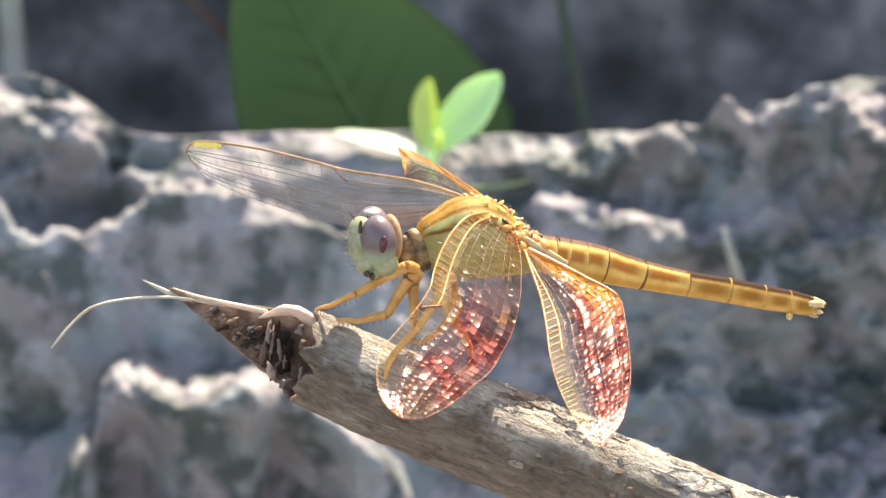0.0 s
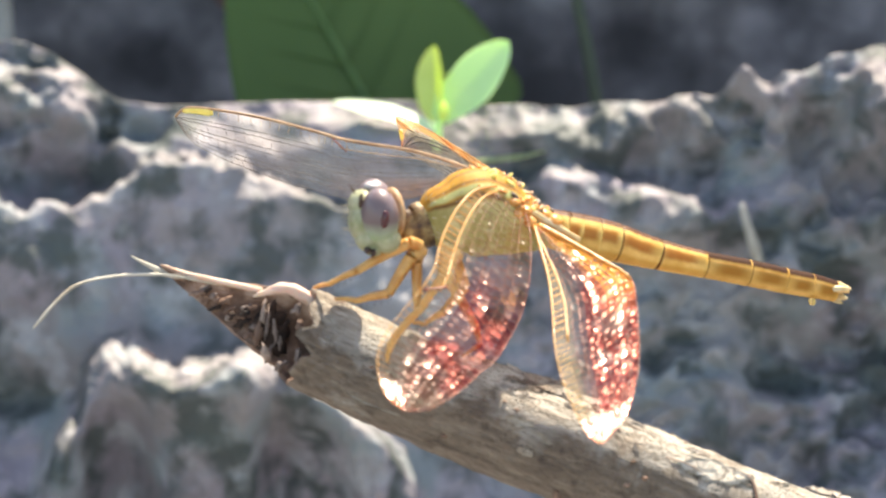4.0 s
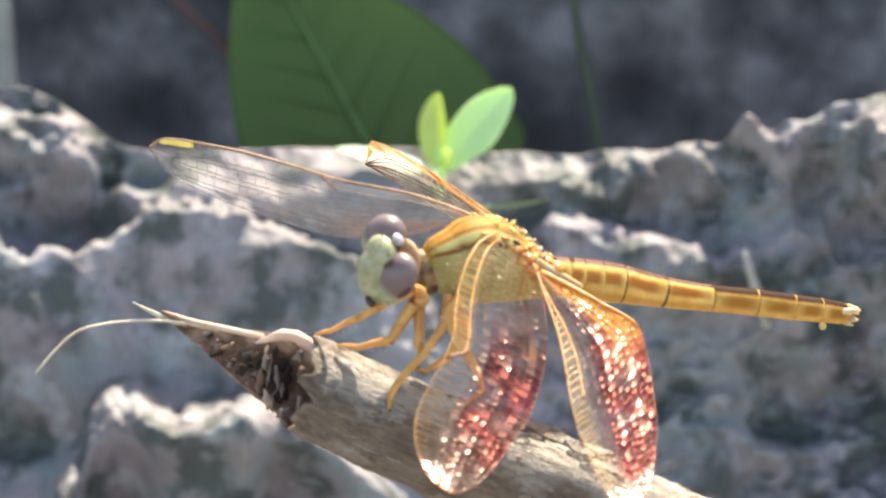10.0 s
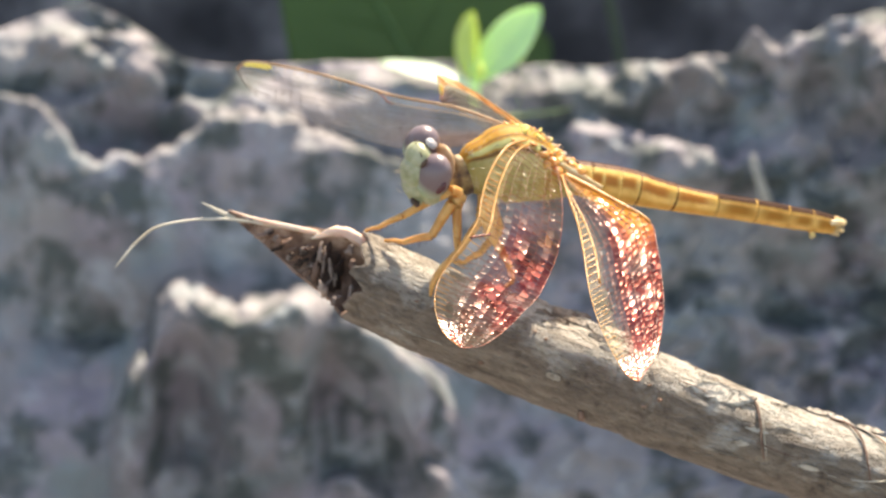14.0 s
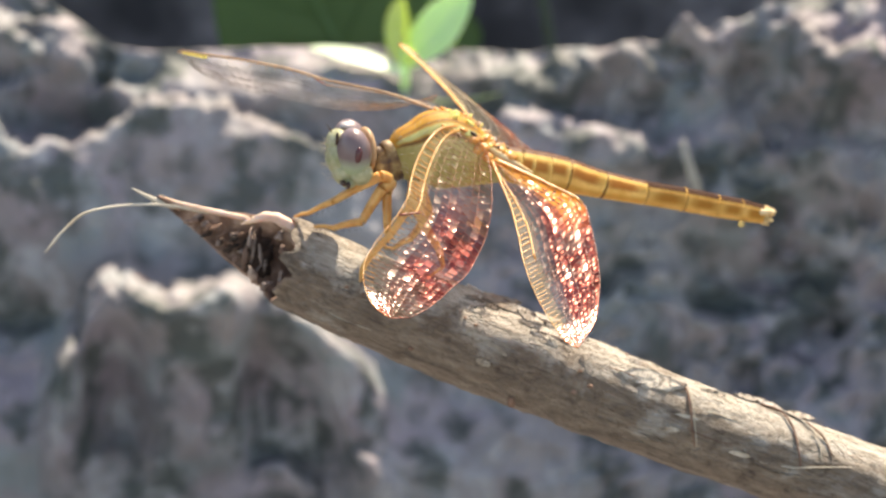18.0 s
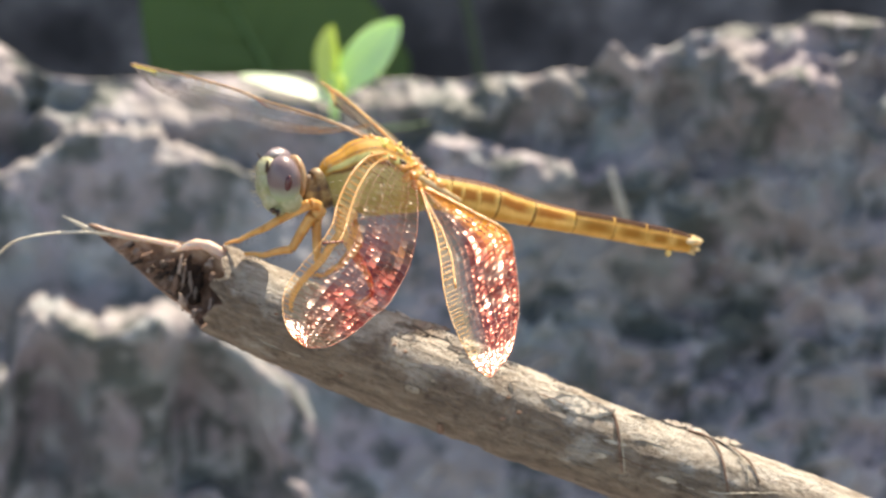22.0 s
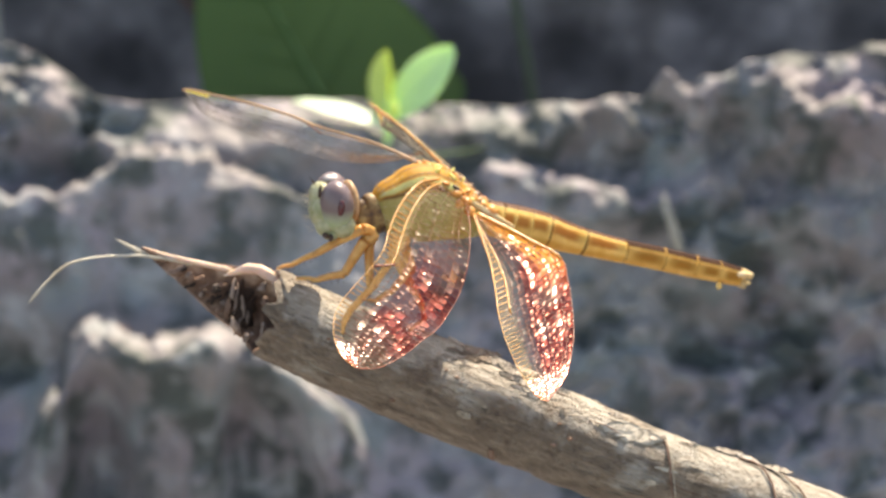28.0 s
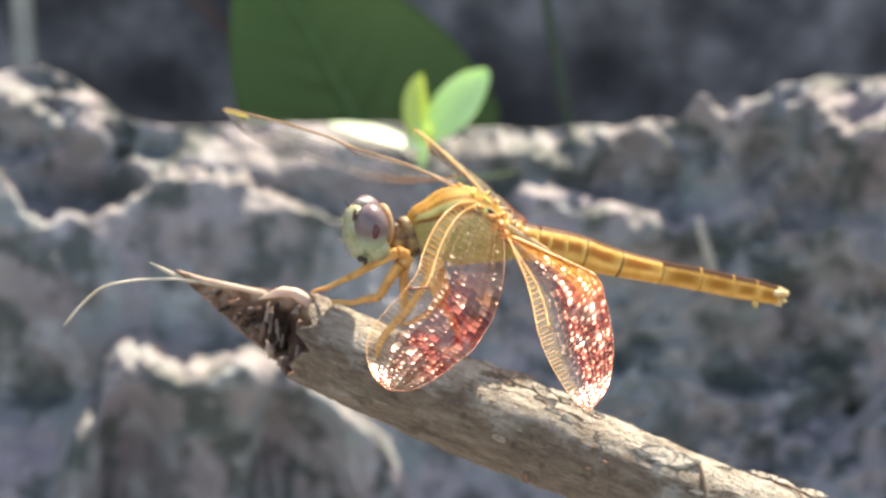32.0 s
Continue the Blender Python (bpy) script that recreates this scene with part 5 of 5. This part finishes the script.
def make_dragonfly():
    ob = holder("dragonfly", HOME, "golden yellow dragonfly with drooped amber wings, perched on the broken stick", "dragonfly")
    # thorax and the plates on its back
    th = body_tube([(742, 302, 24), (756, 300, 42), (785, 297, 56), (820, 291, 69), (855, 297, 66), (888, 308, 52), (918, 316, 38), (940, 318, 30)], 40, 32, 0.72)
    part("thorax", mesh_of("thorax", *with_material(th, THORAX)), ob)
    for u, v, a, r1, r2 in ((824, 234, 0, 12, 9), (842, 238, -4, 9, 8), (858, 246, 0, 13, 8), (878, 258, 4, 12, 9), (898, 270, 8, 12, 8), (916, 283, 12, 12, 9), (934, 293, 18, 11, 8), (836, 226, 14, 10, 7), (872, 246, 22, 10, 8), (812, 236, -20, 14, 9), (850, 254, -26, 12, 8), (886, 274, -20, 13, 8), (905, 288, -14, 11, 8), (950, 303, 20, 13, 9)):
        part("back_plate", mesh_of("back_plate", *with_material(ball(rel(u, v, a), r1 * U, 14 * U, r2 * U, (-FORWARD, LATERAL, UP), 16, 10), PLATE)), ob)
    rng = np.random.RandomState(12)
    for k in range(70):
        i, j = rng.randint(17, 39), rng.randint(2, 10)
        p = th[0][i * 33 + j]
        m3 = Matrix.Rotation(rng.uniform(-0.9, 0.9), 3, LATERAL)
        ax = tuple(m3 @ q for q in (-FORWARD, LATERAL, UP))
        part("back_plate", mesh_of("back_plate", *with_material(ball(p, rng.uniform(4, 11) * U, rng.uniform(4, 9) * U, rng.uniform(2, 5) * U, ax, 12, 8), (PLATE, OCCIPUT, NECK, PLATE, STIGMA)[k % 5])), ob)
    for u, v, w in ((846, 262, 11), (868, 276, 12), (892, 292, 12), (912, 306, 11), (925, 318, 9)):
        part("wing_root", mesh_of("wing_root", *with_material(ball(rel(u, v, depth(u) - 40), w * U, 10 * U, w * U * 0.8, (-FORWARD, LATERAL, UP), 14, 10), PLATE)), ob, "amber wing root")
    part("shoulder_ridge", mesh_of("shoulder_ridge", *stem_args([(846, 248, -26, 4), (880, 268, -14, 5), (915, 292, 0, 6), (950, 312, 14, 6), (990, 335, 26, 4)], HOME, TAIL_TIP, 20, 8)), ob, "pale yellow ridge between the wing roots")
    rng = np.random.RandomState(3)
    hv, hf, hu = [], [], []
    for k in range(520):
        i, j = rng.randint(3, 36), rng.randint(0, 32)
        p = th[0][i * 33 + j]
        c = sum((th[0][i * 33 + q] for q in range(0, 32, 4)), Vector()) / 8
        out = (p - c).normalized()
        q = p + out * rng.uniform(5, 11) * U + way(1, 0.3, 0) * rng.uniform(1, 5) * U
        g = loft([p, q], [0.5 * U, 0.15 * U], [0.5 * U, 0.15 * U], 3, caps=False)
        n0 = len(hv)
        hv += g[0]; hu += g[2]; hf += [tuple(x + n0 for x in f) for f in g[1]]
    tagged(part("body_hair", mesh_of("body_hair", hv, hf, STRAW, hu), ob, "fine pale hairs on the thorax"), kind="stuff")
    # neck
    part("neck", mesh_of("neck", *with_material(body_tube([(712, 300, 12), (724, 302, 17), (736, 303, 22), (750, 300, 24)], 10, 16), NECK)), ob, "dark brown neck")
    part("prothorax", mesh_of("prothorax", *with_material(body_tube([(704, 312, 12), (714, 316, 27), (728, 318, 34), (742, 312, 38), (752, 306, 36)], 16, 20, 0.6), NECK_PLATE)), ob, "mottled brown plate behind the head")
    part("collar", mesh_of("collar", *with_material(body_tube([(742, 290, 10), (747, 294, 26), (752, 294, 32), (757, 294, 20)], 10, 16, 0.6), THORAX)), ob)
    # head, which turns on the neck
    piv = rel(716, 298, depth(716))
    head = new("head")
    head.parent, head.location = ob, piv
    hd = lambda u, v, a: rel(u, v, a) - piv
    axes = (-FORWARD, LATERAL, (-FORWARD).cross(LATERAL).normalized())
    def lump(name, u, v, a, rx, ry, rz, material, turn=0, label="", nu=24, nv=18):
        m = Matrix.Rotation(radians(turn), 3, axes[1])
        ax = tuple(m @ q for q in axes)
        return part(name, mesh_of(name, *with_material(ball(hd(u, v, a), rx * U, ry * U, rz * U, ax, nu, nv), material)), head, label)
    d0 = depth(680)
    e1 = lump("eye", 676, 299, d0 - 34, 30, 36, 46, EYE_SHELL, -10, "large grey-brown and pale green compound eye", 36, 26)
    part("eye_spot", mesh_of("eye_spot", *with_material(ball(hd(684, 303, d0 - 66), 7 * U, 7 * U, 15 * U, axes, 16, 12), PUPIL)), e1, "dark spot on the eye")
    lump("eye", 667, 280, d0 + 38, 31, 34, 42, EYE_SHELL, -10, "large grey-brown and pale green compound eye", 36, 26)
    lump("back_of_head", 698, 292, d0 + 2, 14, 38, 40, OCCIPUT, -8, "orange back of the head")
    lump("crown", 662, 251, d0 - 6, 11, 12, 7, CROWN, 0, "whitish bump between the eyes")
    lump("forehead", 650, 284, d0 - 10, 22, 34, 28, FACE, -12, "pale yellow-green face")
    lump("face_plate", 650, 308, d0 - 14, 23, 32, 32, FACE, -10)
    lump("upper_lip", 657, 331, d0 - 16, 20, 28, 24, FACE, -14)
    lump("jaw", 664, 346, d0 - 16, 15, 26, 14, FACE, 0)
    lump("cheek", 686, 334, d0 - 28, 24, 22, 22, FACE, 0)
    lump("mouth", 657, 352, d0 - 40, 6, 8, 5, MOUTH, 0, "dark mouth edge")
    lump("mouth", 666, 356, d0 - 38, 4, 6, 7, MOUTH, 0)
    # thin dark lump standing in for the shaded gap between face and eye
    lump("gap_shade", 646, 274, d0 - 44, 3, 4, 12, MOUTH, 0, "dark strip for the shaded gap before the eye")
    for dv, da in ((0, -44), (-3, -2)):
        part("antenna", mesh_of("antenna", *with_material(tube([(637, 262 + dv, d0 + da, 1.2), (632, 256 + dv, d0 + da - 4, 0.7), (627, 250 + dv, d0 + da - 6, 0.3)], 12, 6, HOME + piv), MOUTH)), head)
    rng = np.random.RandomState(8)
    hv, hf, hu = [], [], []
    for k in range(90):
        u, v, a = rng.uniform(625, 650), rng.uniform(262, 348), d0 + rng.uniform(-44, 20)
        p, q = hd(u, v, a), hd(u - rng.uniform(6, 13), v + rng.uniform(-6, 5), a + rng.uniform(-8, 4))
        g = loft([p, q], [0.6 * U, 0.2 * U], [0.6 * U, 0.2 * U], 3, caps=False)
        n0 = len(hv)
        hv += g[0]; hu += g[2]; hf += [tuple(i + n0 for i in f) for f in g[1]]
    part("face_hairs", mesh_of("face_hairs", hv, hf, STRAW, hu), head, "fine pale hairs")
    # abdomen: ten ringed segments on one hinge
    ap = rel(930, 316, depth(930))
    ab = new("abdomen")
    ab.parent, ab.location = ob, ap
    prof = [(925, 312, 28), (963, 321, 32.5), (985, 326, 33.5), (1015, 331, 33), (1048, 338, 31), (1113, 355, 25), (1187, 370, 21.5), (1257, 382, 21.5), (1315, 393.5, 20.5), (1358, 401, 19.5), (1392, 408.5, 17), (1412, 411, 12)]
    line = smooth_line([(u, v, r) for u, v, r in prof], 2 * 12 * 8)
    def mid(u):
        best = min(line, key=lambda p: abs(p.x - u))
        return best
    cuts = [925, 963, 985, 1015, 1048, 1113, 1187, 1257, 1315, 1358, 1396]
    for k in range(10):
        u0, u1 = cuts[k], cuts[k + 1]
        pts, rad = [], []
        for i in range(13):
            f = i / 12
            u = u0 - 2 + (u1 - u0 + 2) * f
            p = mid(u)
            flare = 1.0 + 0.016 * math.exp(-((f - 0.97) / 0.06) ** 2) - 0.04 * math.exp(-(f / 0.05) ** 2)
            pts.append(rel(u, p.y, depth(u)) - ap)
            rad.append(p.z * U * flare)
        g = loft(pts, [r * 0.85 for r in rad], rad, 28, up=UP)
        part("abdomen_segment", mesh_of("abdomen_segment", *with_material(g, TAIL if k > 5 else ABDOMEN)), ab, "yellow segment with a black back" if k > 5 else "")
    for dv, da, du in ((-4, 6, 0), (-2, -8, 3), (8, 0, -2)):
        part("tail_tip", mesh_of("tail_tip", *with_material(tube([(1388, 408 + dv, depth(1388) + da, 8), (1400, 408 + dv, depth(1400) + da * 1.3, 7), (1411 + du, 408 + dv * 1.4, depth(1411) + da * 1.5, 4.5), (1417 + du, 408 + dv * 1.5, depth(1417) + da * 1.5, 1.5)], 14, 10, HOME + ap), TAIL_TIP)), ab, "pale tail appendage")
    for u, v in ((1398, 421), (1406, 415), (1408, 400), (1394, 396), (1402, 426), (1412, 409)):
        part("tail_hook", mesh_of("tail_hook", *with_material(tube([(u - 8, v - 3, depth(u), 4), (u, v, depth(u) - 6, 3.4), (u + 5, v + 2, depth(u) - 8, 1.4)], 8, 6, HOME + ap), TAIL_TIP)), ab)
    part("drop", mesh_of("drop", *with_material(ball(rel(1359, 426, depth(1359) - 3) - ap, 6 * U, 6 * U, 6.5 * U, (RIGHT, AHEAD, UP), 16, 12), DEW)), ab, "clear golden drop under the tail")
    # legs
    def leg(rows):
        lg = new("leg")
        lg.parent = ob
        rows = [(u, v, a, 1.25 * r) for u, v, a, r in rows]
        names = ("thigh", "shin", "foot")
        for k in range(len(rows) - 1):
            u0, v0, a0, r0 = rows[k]
            u1, v1, a1, r1 = rows[k + 1]
            m = ((u0 + u1) / 2, (v0 + v1) / 2 - 1.5, (a0 + a1) / 2, (r0 + r1) / 2)
            part(names[min(k, 2)], mesh_of(names[min(k, 2)], *stem_args([rows[k], m, rows[k + 1]], HOME, LEG, 14, 10)), lg)
        sv, sf, su = [], [], []
        for k in range(len(rows) - 1):
            for i in range(9):
                f = (i + 0.5) / 9
                q = [rows[k][c] + (rows[k + 1][c] - rows[k][c]) * f for c in range(4)]
                p0 = rel(q[0], q[1] + q[3] * 0.7, q[2])
                p1 = rel(q[0] + 2 - 4 * (i % 2), q[1] + q[3] + 8, q[2] - 6 + 12 * (i % 2))
                g = loft([p0, p1], [0.7 * U, 0.2 * U], [0.7 * U, 0.2 * U], 3, caps=False)
                n0 = len(sv)
                sv += g[0]; su += g[2]; sf += [tuple(x + n0 for x in t) for t in g[1]]
        part("spines", mesh_of("spines", sv, sf, MOUTH, su), lg, "fine dark leg spines")
    leg([(738, 345, -70, 8.5), (722, 340, -84, 8), (640, 384, -78, 5), (596, 405, -50, 3.2), (572, 411, -30, 2)])
    leg([(742, 352, -60, 9), (726, 362, -78, 8.5), (690, 420, -70, 6), (640, 431, -58, 4), (606, 428, -46, 2)])
    leg([(742, 350, -30, 8), (734, 372, -70, 7), (735, 425, -72, 6), (736, 452, -66, 4), (716, 462, -64, 2)])
    leg([(800, 356, -55, 9), (775, 378, -70, 8), (800, 425, -78, 7), (826, 470, -84, 5), (834, 500, -92, 3), (806, 520, -94, 2)])
    leg([(780, 350, -50, 7), (776, 392, -74, 6), (742, 442, -88, 5), (704, 482, -94, 5), (691, 505, -96, 4.5), (688, 526, -94, 2.5)])
    leg([(790, 352, 30, 8), (810, 410, 20, 7), (775, 450, 0, 5), (745, 468, -20, 3), (728, 466, -26, 2)])
    # wings
    W = {}
    W["nf"] = make_wing("near_forewing", ob, 21, MEMBRANE_FORE, "drooped clear amber forewing with glinting reddish cells")
    W["nh"] = make_wing("near_hindwing", ob, 22, MEMBRANE, "drooped amber hindwing with glinting red cells")
    W["ff"] = make_wing("far_forewing", ob, 23, FILM, "clear forewing stretched forward with a yellow spot")
    W["fh"] = make_wing("far_hindwing", ob, 24, FILM_PINK, "clear hindwing lifted behind the thorax")
    return ob, head, ab, W


DRAGONFLY, HEAD, ABDO, WING = make_dragonfly()

# seconds and places of the wing spot, the wing tips and the tail
FAR_FORE = [
    (0, 372, 132), (0.5, 375, 131), (1, 361, 116), (1.5, 364, 129), (2, 374, 121), (2.5, 366, 129), (3, 370, 126), (3.5, 369, 130), (5.5, 376, 119),
    (6, 377, 120), (6.5, 385, 111), (7, 373, 126), (7.5, 362, 141), (8, 381, 111), (8.5, 379, 118), (9, 381, 116), (9.5, 375, 123), (10, 330, 104),
    (10.5, 363, 113), (11, 368, 115), (11.5, 368, 116), (12, 370, 118), (12.5, 373, 118), (13, 372, 117), (13.5, 370, 122), (14, 363, 113),
    (14.5, 366, 124), (15, 375, 118), (15.5, 380, 115), (17.5, 382, 115), (18, 378, 118), (18.5, 383, 112), (19, 390, 107), (19.5, 389, 103),
    (20, 389, 108), (20.5, 423, 61), (21, 461, 35), (21.5, 417, 91), (22, 415, 90), (22.5, 421, 83), (23, 412, 93), (23.5, 402, 103), (24, 402, 105),
    (24.5, 403, 99), (25, 405, 94), (25.5, 404, 96), (27.5, 416, 88), (28, 412, 92), (28.5, 413, 95), (29, 395, 77), (29.5, 406, 85), (30, 410, 93),
    (30.5, 411, 94), (31, 413, 89), (31.5, 420, 79), (32, 421, 86),
]
NEAR_FORE = [
    (0, 729, 591), (0.5, 730, 592), (1, 754, 611), (1.5, 744, 602), (2, 739, 597), (2.5, 734, 598), (3, 731, 599), (3.5, 727, 603), (5.5, 736, 593),
    (6, 738, 591), (6.5, 756, 578), (7, 738, 594), (7.5, 748, 589), (8, 745, 585), (8.5, 732, 593), (9, 731, 595), (9.5, 745, 589), (10, 798, 654),
    (10.5, 747, 620), (11, 749, 613), (11.5, 749, 607), (12, 747, 601), (12.5, 741, 603), (13, 739, 601), (13.5, 736, 601), (14, 756, 616),
    (14.5, 755, 595), (15, 731, 604), (15.5, 770, 574), (17.5, 765, 574), (18, 753, 589), (18.5, 760, 573), (19, 765, 567), (19.5, 794, 565),
    (20, 757, 580), (20.5, 773, 564), (21, 781, 554), (21.5, 734, 591), (22, 730, 594), (22.5, 751, 576), (23, 727, 593), (23.5, 731, 595),
    (24, 730, 592), (24.5, 723, 594), (25, 716, 597), (25.5, 723, 601), (27.5, 751, 572), (28, 727, 587), (28.5, 733, 585), (29, 760, 615),
    (29.5, 746, 599), (30, 735, 590), (30.5, 736, 599), (31, 725, 598), (31.5, 731, 597), (32, 724, 585),
]
NEAR_HIND = [
    (0, 1047, 644), (0.5, 1043, 646), (1, 1057, 663), (1.5, 1029, 653), (2, 1036, 659), (2.5, 1034, 659), (3, 1026, 660), (3.5, 1024, 659),
    (5.5, 1047, 656), (6, 1045, 653), (6.5, 1075, 634), (7, 1042, 653), (7.5, 1050, 648), (8, 1042, 646), (8.5, 1019, 645), (9, 1019, 654),
    (9.5, 1039, 667), (10, 1067, 690), (10.5, 1027, 673), (11, 1025, 676), (11.5, 1027, 660), (12, 1038, 658), (12.5, 1038, 659), (13, 1033, 662),
    (13.5, 1030, 658), (14, 1055, 676), (14.5, 1081, 665), (15, 1034, 662), (15.5, 1095, 646), (17.5, 1084, 644), (18, 1071, 645), (18.5, 1085, 631),
    (19, 1086, 623), (19.5, 1088, 627), (20, 1087, 630), (20.5, 1116, 614), (21, 1125, 591), (21.5, 1043, 644), (22, 1045, 651), (22.5, 1042, 655),
    (23, 1040, 660), (23.5, 1035, 659), (24, 1031, 658), (24.5, 1027, 660), (25, 1023, 662), (25.5, 1032, 667), (27.5, 1065, 639), (28, 1053, 647),
    (28.5, 1046, 653), (29, 1067, 666), (29.5, 1051, 663), (30, 1048, 657), (30.5, 1036, 663), (31, 1035, 661), (31.5, 1029, 665), (32, 1067, 625),
]
FAR_HIND = [
    (0, 705, 159, -0.8), (0.5, 708, 158, -0.8), (1, 690, 145, -0.9), (1.5, 690, 162, -0.8), (2, 700, 155, -0.8), (3.5, 690, 163, -0.8),
    (5.5, 715, 145, -0.6), (6.2, 712, 144, -0.5), (6.6, 790, 108, 0.6), (6.8, 835, 105, 1), (6.95, 742, 129, 0), (7.2, 735, 132, 0), (8, 736, 131, 0),
    (9, 733, 133, 0), (9.5, 700, 120, -0.5), (9.8, 640, 108, -1), (10.1, 627, 108, -1), (10.5, 660, 135, -0.9), (11, 680, 150, -0.8),
    (12, 685, 150, -0.8), (13, 685, 152, -0.8), (14, 690, 150, -0.8), (15, 700, 145, -0.6), (15.5, 735, 130, 0), (17.5, 765, 120, 0.3),
    (18, 770, 118, 0.3), (18.5, 790, 110, 0.5), (18.8, 830, 105, 0.9), (19.2, 835, 105, 1), (19.5, 790, 112, 0.6), (20, 790, 112, 0.6),
    (20.5, 795, 112, 0.8), (21, 790, 112, 0.9), (21.5, 755, 132, 0), (23, 753, 133, 0), (23.7, 735, 150, -0.4), (24.5, 732, 150, -0.5),
    (25.5, 740, 140, -0.2), (27.5, 745, 125, 0), (28.5, 730, 118, 0), (29, 719, 113, 0), (29.6, 740, 125, 0), (30.2, 735, 140, -0.2),
    (31.4, 745, 135, 0), (31.7, 790, 115, 0.5), (32, 765, 132, 0.1),
]
TAIL_DIP = [
    (0, 425), (0.5, 425), (1, 412), (1.5, 420), (2, 425), (2.5, 425), (3, 427), (3.5, 432), (5.5, 434), (6, 432), (6.5, 433), (7, 430), (7.5, 429),
    (8, 433), (8.5, 435), (9, 438), (9.5, 435), (10, 396), (10.5, 410), (11, 419), (11.5, 422), (12, 422), (12.5, 424), (13, 419), (13.5, 423),
    (14, 419), (14.5, 410), (15, 417), (15.5, 416), (17.5, 421), (18, 425), (18.5, 422), (19, 427), (19.5, 425), (20, 427), (20.5, 427), (21, 425),
    (21.5, 429), (22, 428), (22.5, 425), (23, 430), (23.5, 435), (24, 439), (24.5, 430), (25, 434), (25.5, 436), (27.5, 435), (28, 437), (28.5, 437),
    (29, 414), (29.5, 416), (30, 425), (30.5, 433), (31, 428), (31.5, 429), (32, 429),
]
HEAD_TURN = [(0, 0), (0.45, 0), (0.6, 44), (0.85, 42), (1.0, 5), (1.2, 0), (9.55, 0), (9.7, 52), (10.0, 56), (10.13, 4), (10.4, 0), (13.7, 0), (13.8, 20), (13.95, 42), (14.25, 42), (14.4, 0), (28.5, 0), (28.65, 44), (29.4, 44), (29.55, 4), (29.7, 0), (32, 0)]
FAR_TWIST = [(0, 1), (6.0, 1), (6.5, 0.6), (7, 0.6), (7.5, 0.95), (15, 1), (15.5, 0.8), (17.5, 0.35), (19, 0.5), (20, 0.25), (20.6, 0.02), (21.2, 0.02), (21.5, 0.35), (25.5, 0.45), (27.5, 0.35), (29, 0.6), (30, 0.4), (32, 0.4)]


# ---- what moves: the wings shift, the head turns, the abdomen dips ----
def motions():
    def open_at(t):
        """How far the far forewing shows its face: 1 open, 0 on edge."""
        k = max(i for i in range(len(FAR_TWIST)) if FAR_TWIST[i][0] <= t)
        if k == len(FAR_TWIST) - 1:
            return FAR_TWIST[k][1]
        (t0, a), (t1, b) = FAR_TWIST[k], FAR_TWIST[k + 1]
        return a + (b - a) * (t - t0) / (t1 - t0)

    walk(WING["ff"], [(t, wing_pose("far_forewing", u - 10, v + 2, (0.0, 0.87 * open_at(t), 1.0 - 0.5 * open_at(t)))) for t, u, v in FAR_FORE])
    walk(WING["nf"], [(t, wing_pose("near_forewing", u, v, (0.98, 0.2, -0.06))) for t, u, v in NEAR_FORE])
    walk(WING["nh"], [(t, wing_pose("near_hindwing", u, v, (0.97, -0.2, 0.1))) for t, u, v in NEAR_HIND])
    walk(WING["fh"], [(t, wing_pose("far_hindwing", u + 4 + 29 * max(k, 0), v + 38 - 45 * max(k, 0), (0.68 + 0.16 * max(k, 0), 0.65 - 0.11 * max(k, 0) - 0.03 * min(k, 0), 0.33 - 0.26 * max(k, 0)))) for t, u, v, k in FAR_HIND])
    piv = HEAD.location.copy()
    rows = []
    for t, turn in HEAD_TURN:
        m = Matrix.Rotation(radians(0.5 * turn), 4, UP) @ Matrix.Rotation(radians(-0.75 * turn), 4, FORWARD)
        rows.append((t, Matrix.Translation(piv) @ m))
    walk(HEAD, rows)
    hip = ABDO.location.copy()
    walk(ABDO, [(t, Matrix.Translation(hip) @ Matrix.Rotation(math.atan2(v - 427, 436.0), 4, LATERAL)) for t, v in TAIL_DIP])


motions()
